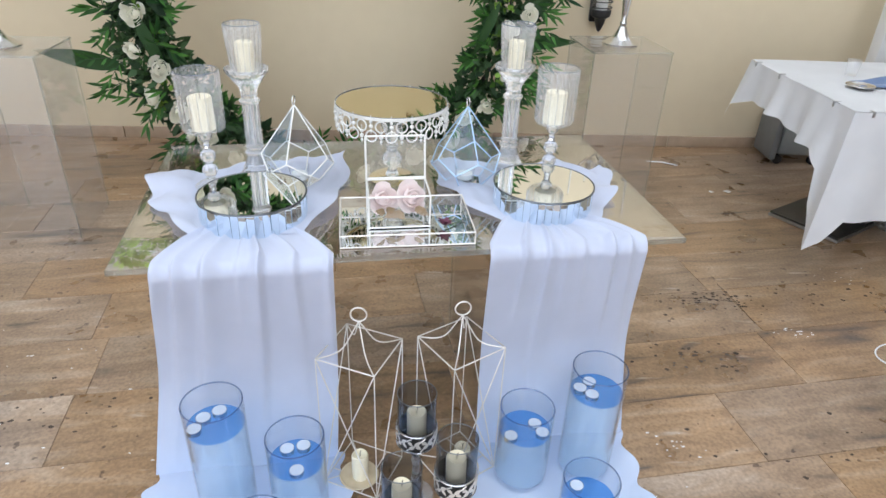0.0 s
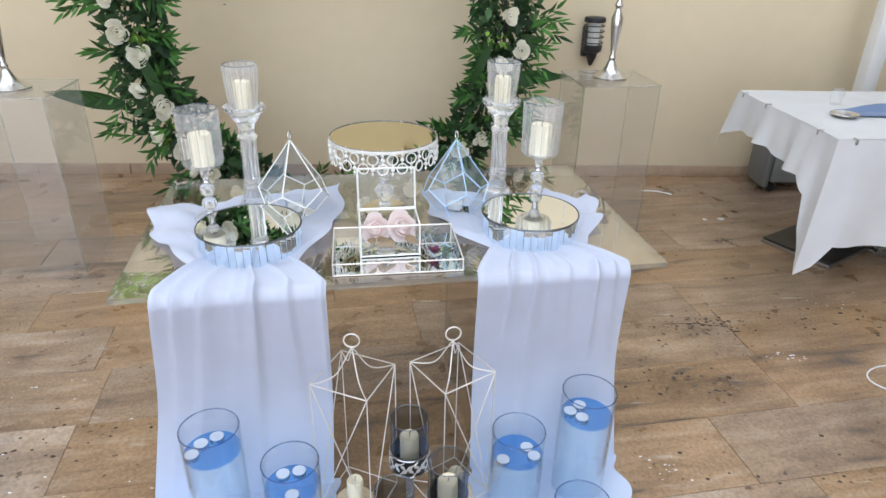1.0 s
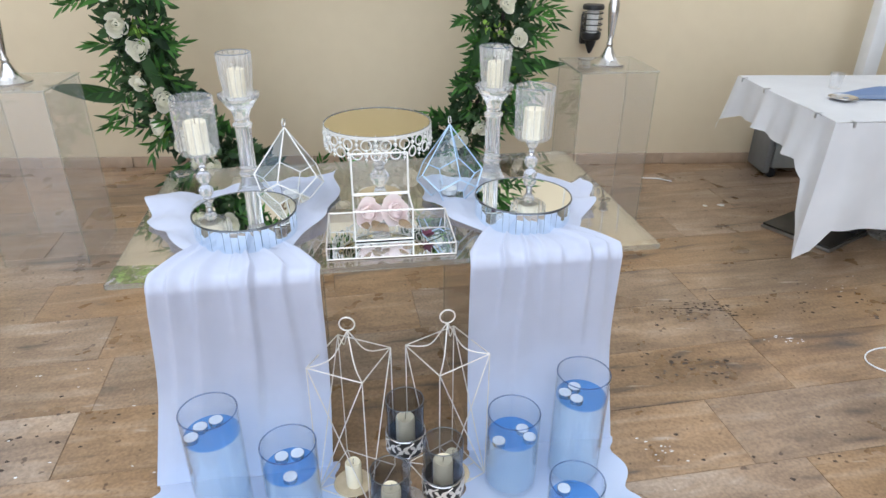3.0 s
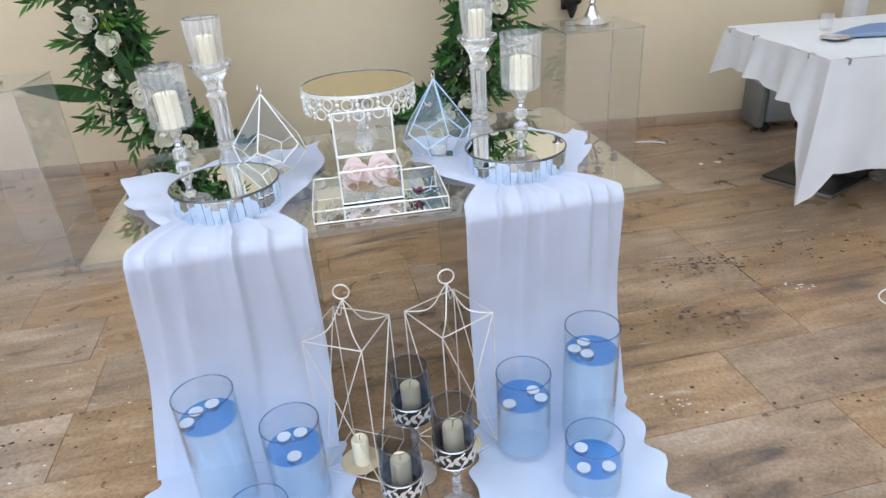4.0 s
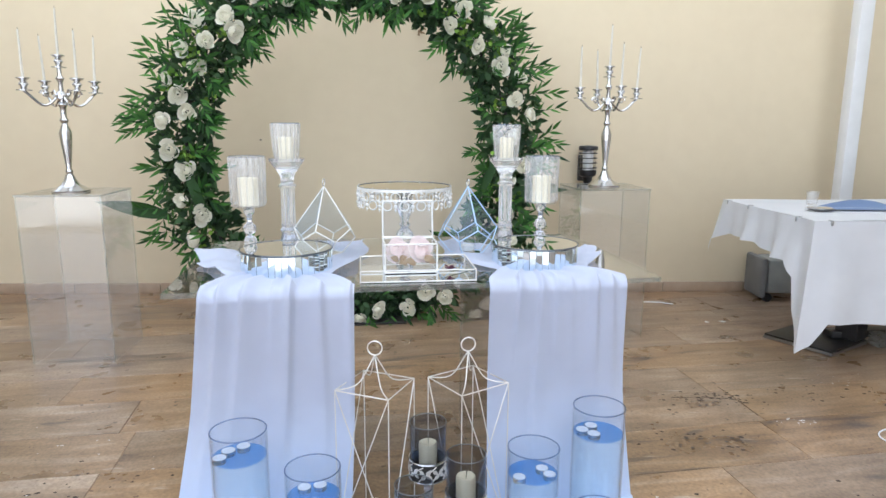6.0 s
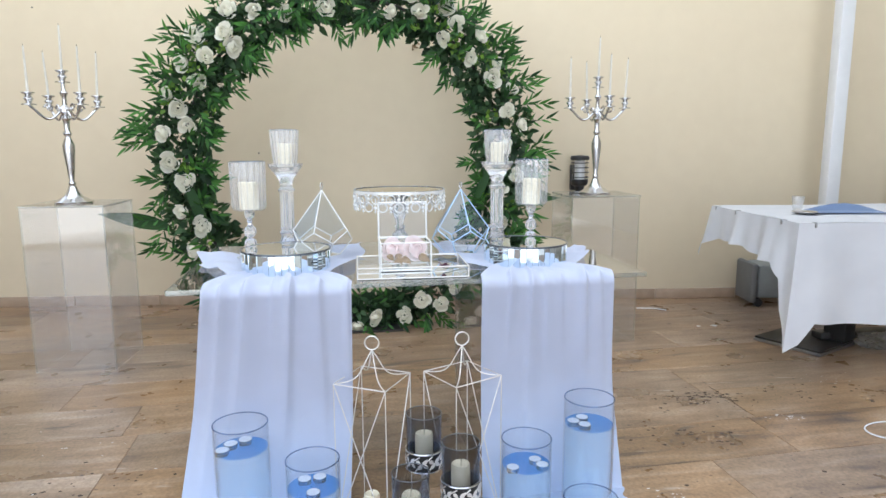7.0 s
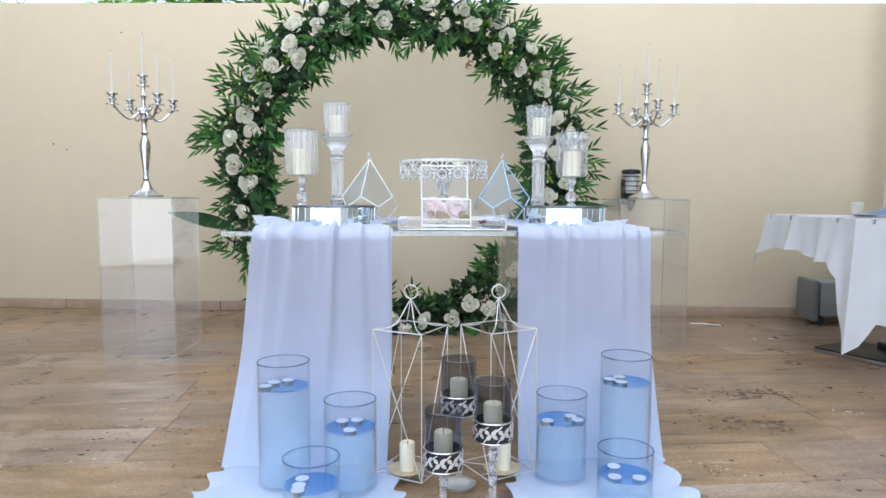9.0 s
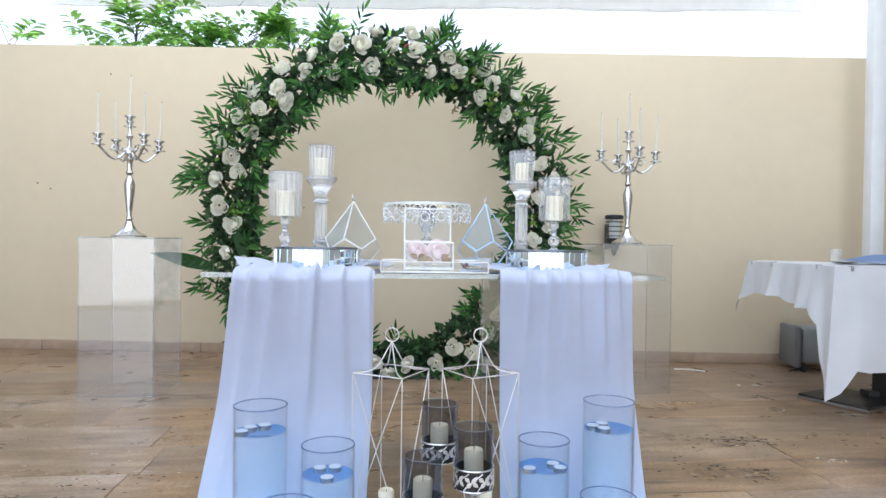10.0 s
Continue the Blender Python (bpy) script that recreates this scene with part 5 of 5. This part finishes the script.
_c = part("clip", box(bmesh.new(), -0.005, -0.022, 0.735, 0.005, 0.010, 0.7595, 0.002), STEEL, cloth, "small steel tablecloth clip")
_c.location = (0.075, Y0 + 0.008, 0)
saucer = thing("saucer", (2.09, 2.99, 0.760), "small glass saucer on the white tablecloth", "saucer")
part("dish", lathe(bmesh.new(), ((0, 0), (0.04, 0), (0.065, 0.012), (0.062, 0.014), (0.038, 0.004), (0, 0.004)), 28), SILVER, saucer)
tumbler = thing("glass_tumbler", (2.19, 3.22, 0.760), "small clear glass tumbler on the white tablecloth", "glass")
part("tumbler", lathe(bmesh.new(), ((0, 0), (0.026, 0), (0.033, 0.075), (0.031, 0.075), (0.024, 0.006), (0, 0.006)), 24), FLUTED, tumbler)
napkin = thing("blue_cloth", (2.30, 3.05, 0.761), "crumpled dark blue cloth on the white table", "cloth")
part("folds", sheet(bmesh.new(), lambda u, v: ((u - 0.5) * 0.42 + 0.02 * math.sin(8 * v), (v - 0.5) * (0.10 + 0.14 * u), 0.003 + (0.016 + 0.03 * u) * math.sin(math.pi * u) * math.sin(math.pi * v) * (1 + 0.5 * math.sin(14 * v + 4 * u))), 24, 20), BLUECLOTH, napkin)

crate = thing("storage_box", pose(2.507, 4.05, 0, 0, 0, -4), "grey plastic storage box on the floor by the wall", "box")
part("body", box(bmesh.new(), -0.1, -0.12, 0.06, 0.18, 0.12, 0.3, 0.03), GREY, crate)
part("side_cover", box(bmesh.new(), -0.15, -0.13, 0.03, -0.102, 0.13, 0.31, 0.02), DARKGREY, crate)
for _x in (-0.08, 0.15):
    part("wheel", lathe(bmesh.new(), ((0, -0.012), (0.03, -0.012), (0.03, 0.012), (0, 0.012)), 16), BLACK, crate).matrix_local = pose(_x, -0.09, 0.03, 90, 0, 0)

bag = thing("plastic_bag", (2.60, 3.02, 0.0), "crumpled clear plastic bag on the floor", "bag")
_b = bmesh.new()
bmesh.ops.create_icosphere(_b, subdivisions=4, radius=0.08)
for _v in _b.verts:
    _k = 1 + 0.55 * (noise.noise(_v.co * 22) + 0.5 * noise.noise(_v.co * 60))
    _v.co = Vector((_v.co.x * _k * 1.25, _v.co.y * _k, max(0.0, _v.co.z * _k * 0.55 + 0.042)))
part("film", _b, clear("plastic_film", (0.86, 0.88, 0.88), 2.0, 0.12, 1.5, 0.3), bag, smooth=False)

# litter and stains on the floor
cable = thing("white_cable", (0, 0, 0.004), "loop of thin white cable on the floor", "cable")
part("loop", tube(bmesh.new(), [(1.93 + 0.15 * math.cos(radians(a)), 1.98 + 0.09 * math.sin(radians(a)), 0) for a in range(60, 330, 10)], 0.003, 6), PAPER, cable)
straw = thing("drinking_straw", (0, 0, 0.005), "white paper straw lying on the floor", "litter")
part("tube", tube(bmesh.new(), ((1.56, 3.97, 0), (1.66, 3.95, 0.002), (1.74, 3.90, 0)), 0.004, 6), PAPER, straw)
for _x, _y, _r in ((1.887, 3.506, 0.026), (1.79, 3.50, 0.018)):
    _s = thing("paper_scrap", (_x, _y, 0.002), "torn scrap of white paper on the floor", "litter", "paper scraps")
    part("scrap", (lambda b: (b.faces.new([b.verts.new((_r * (0.6 + 0.5 * rnd.random()) * math.cos(k * 1.05), _r * (0.6 + 0.5 * rnd.random()) * math.sin(k * 1.05), 0.004 * rnd.random())) for k in range(6)]), b)[1])(bmesh.new()), PAPER, _s, smooth=False)
scuff = thing("plaster_crumbs", (0, 0, 0.0008), "pale crumbs and scuffs on the stone floor", "litter", kind="stuff")
_b = bmesh.new()
for _k in range(70):
    _c = rnd.choice(((0.81, 1.61, 0.06), (0.86, 1.56, 0.04), (1.55, 2.15, 0.05), (0.75, 1.35, 0.1), (1.95, 2.55, 0.12), (-1.15, 2.0, 0.3), (-0.95, 1.6, 0.2)))
    _x, _y, _r = rnd.gauss(_c[0], _c[2]), rnd.gauss(_c[1], _c[2] * 0.4), rnd.uniform(0.002, 0.007)
    _b.faces.new([_b.verts.new((_x + _r * rnd.uniform(0.5, 1.6) * math.cos(j * 1.04), _y + _r * rnd.uniform(0.3, 0.8) * math.sin(j * 1.04), 0)) for j in range(6)])
part("crumbs", _b, PAPER, scuff, smooth=False)
dirt = thing("floor_dirt", (0, 0, 0.0006), "dark specks and stains on the stone floor", "stain", kind="stuff")
_b = bmesh.new()
for _k in range(210):
    _c = rnd.choice(((1.25, 2.39, 0.22), (1.3, 2.40, 0.12), (1.2, 2.37, 0.2), (1.05, 2.0, 0.22), (1.42, 2.36, 0.14), (1.9, 2.4, 0.3), (1.1, 1.98, 0.14), (1.3, 1.5, 0.4), (-1.2, 1.75, 0.4)))
    _x, _y, _r = rnd.gauss(_c[0], _c[2] * 0.6), rnd.gauss(_c[1], _c[2] * 0.26), rnd.uniform(0.002, 0.0105)
    _b.faces.new([_b.verts.new((_x + _r * rnd.uniform(0.5, 1.4) * math.cos(j * 0.9), _y + _r * rnd.uniform(0.4, 1.0) * math.sin(j * 0.9), 0)) for j in range(7)])
for _pts in (((1.386, 2.511), (1.405, 2.36), (1.412, 2.21)), ((1.12, 2.40), (1.27, 2.40), (1.40, 2.37))):
    tube(_b, [(*_q, 0) for _q in _pts], 0.0009, 4)
part("specks", _b, DIRT, dirt, smooth=False)

# ---- floor tiles ----
TL, TWD, JOINT, TURN8 = 1.255, 0.309, 0.0007, 6.9
_tile = None
FT = pose(-1.2, 2.155, 0, 0, 0, TURN8)
OFFS = {0: 0.032, 1: -0.31, -1: 0.095, -2: 0.06, 2: 0.3, -3: 0.95}
for _row in range(-10, 12):
    _o = OFFS.get(_row, rnd.uniform(0, 1.2))
    for _col in range(-5, 6):
        _c = FT @ Vector((_o + TL * _col + TL / 2, TWD * _row + TWD / 2, 0))
        if _c.y > 4.55 or _c.y < -1.6 or abs(_c.x) > 5.0:
            continue
        if _tile is None:
            _tile = part("tile", box(bmesh.new(), -TL / 2 + JOINT, -TWD / 2 + JOINT, -0.012, TL / 2 - JOINT, TWD / 2 - JOINT, 0.0, 0.0012), STONE, floor, smooth=False)
            _t = _tile
        else:
            _t = new("tile", _tile.data)
            _t.parent = floor
        _t.matrix_world = Matrix.Translation(_c) @ pose(0, 0, rnd.uniform(-0.0008, 0.0), 0, 0, TURN8 + (180 if rnd.random() < 0.5 else 0))
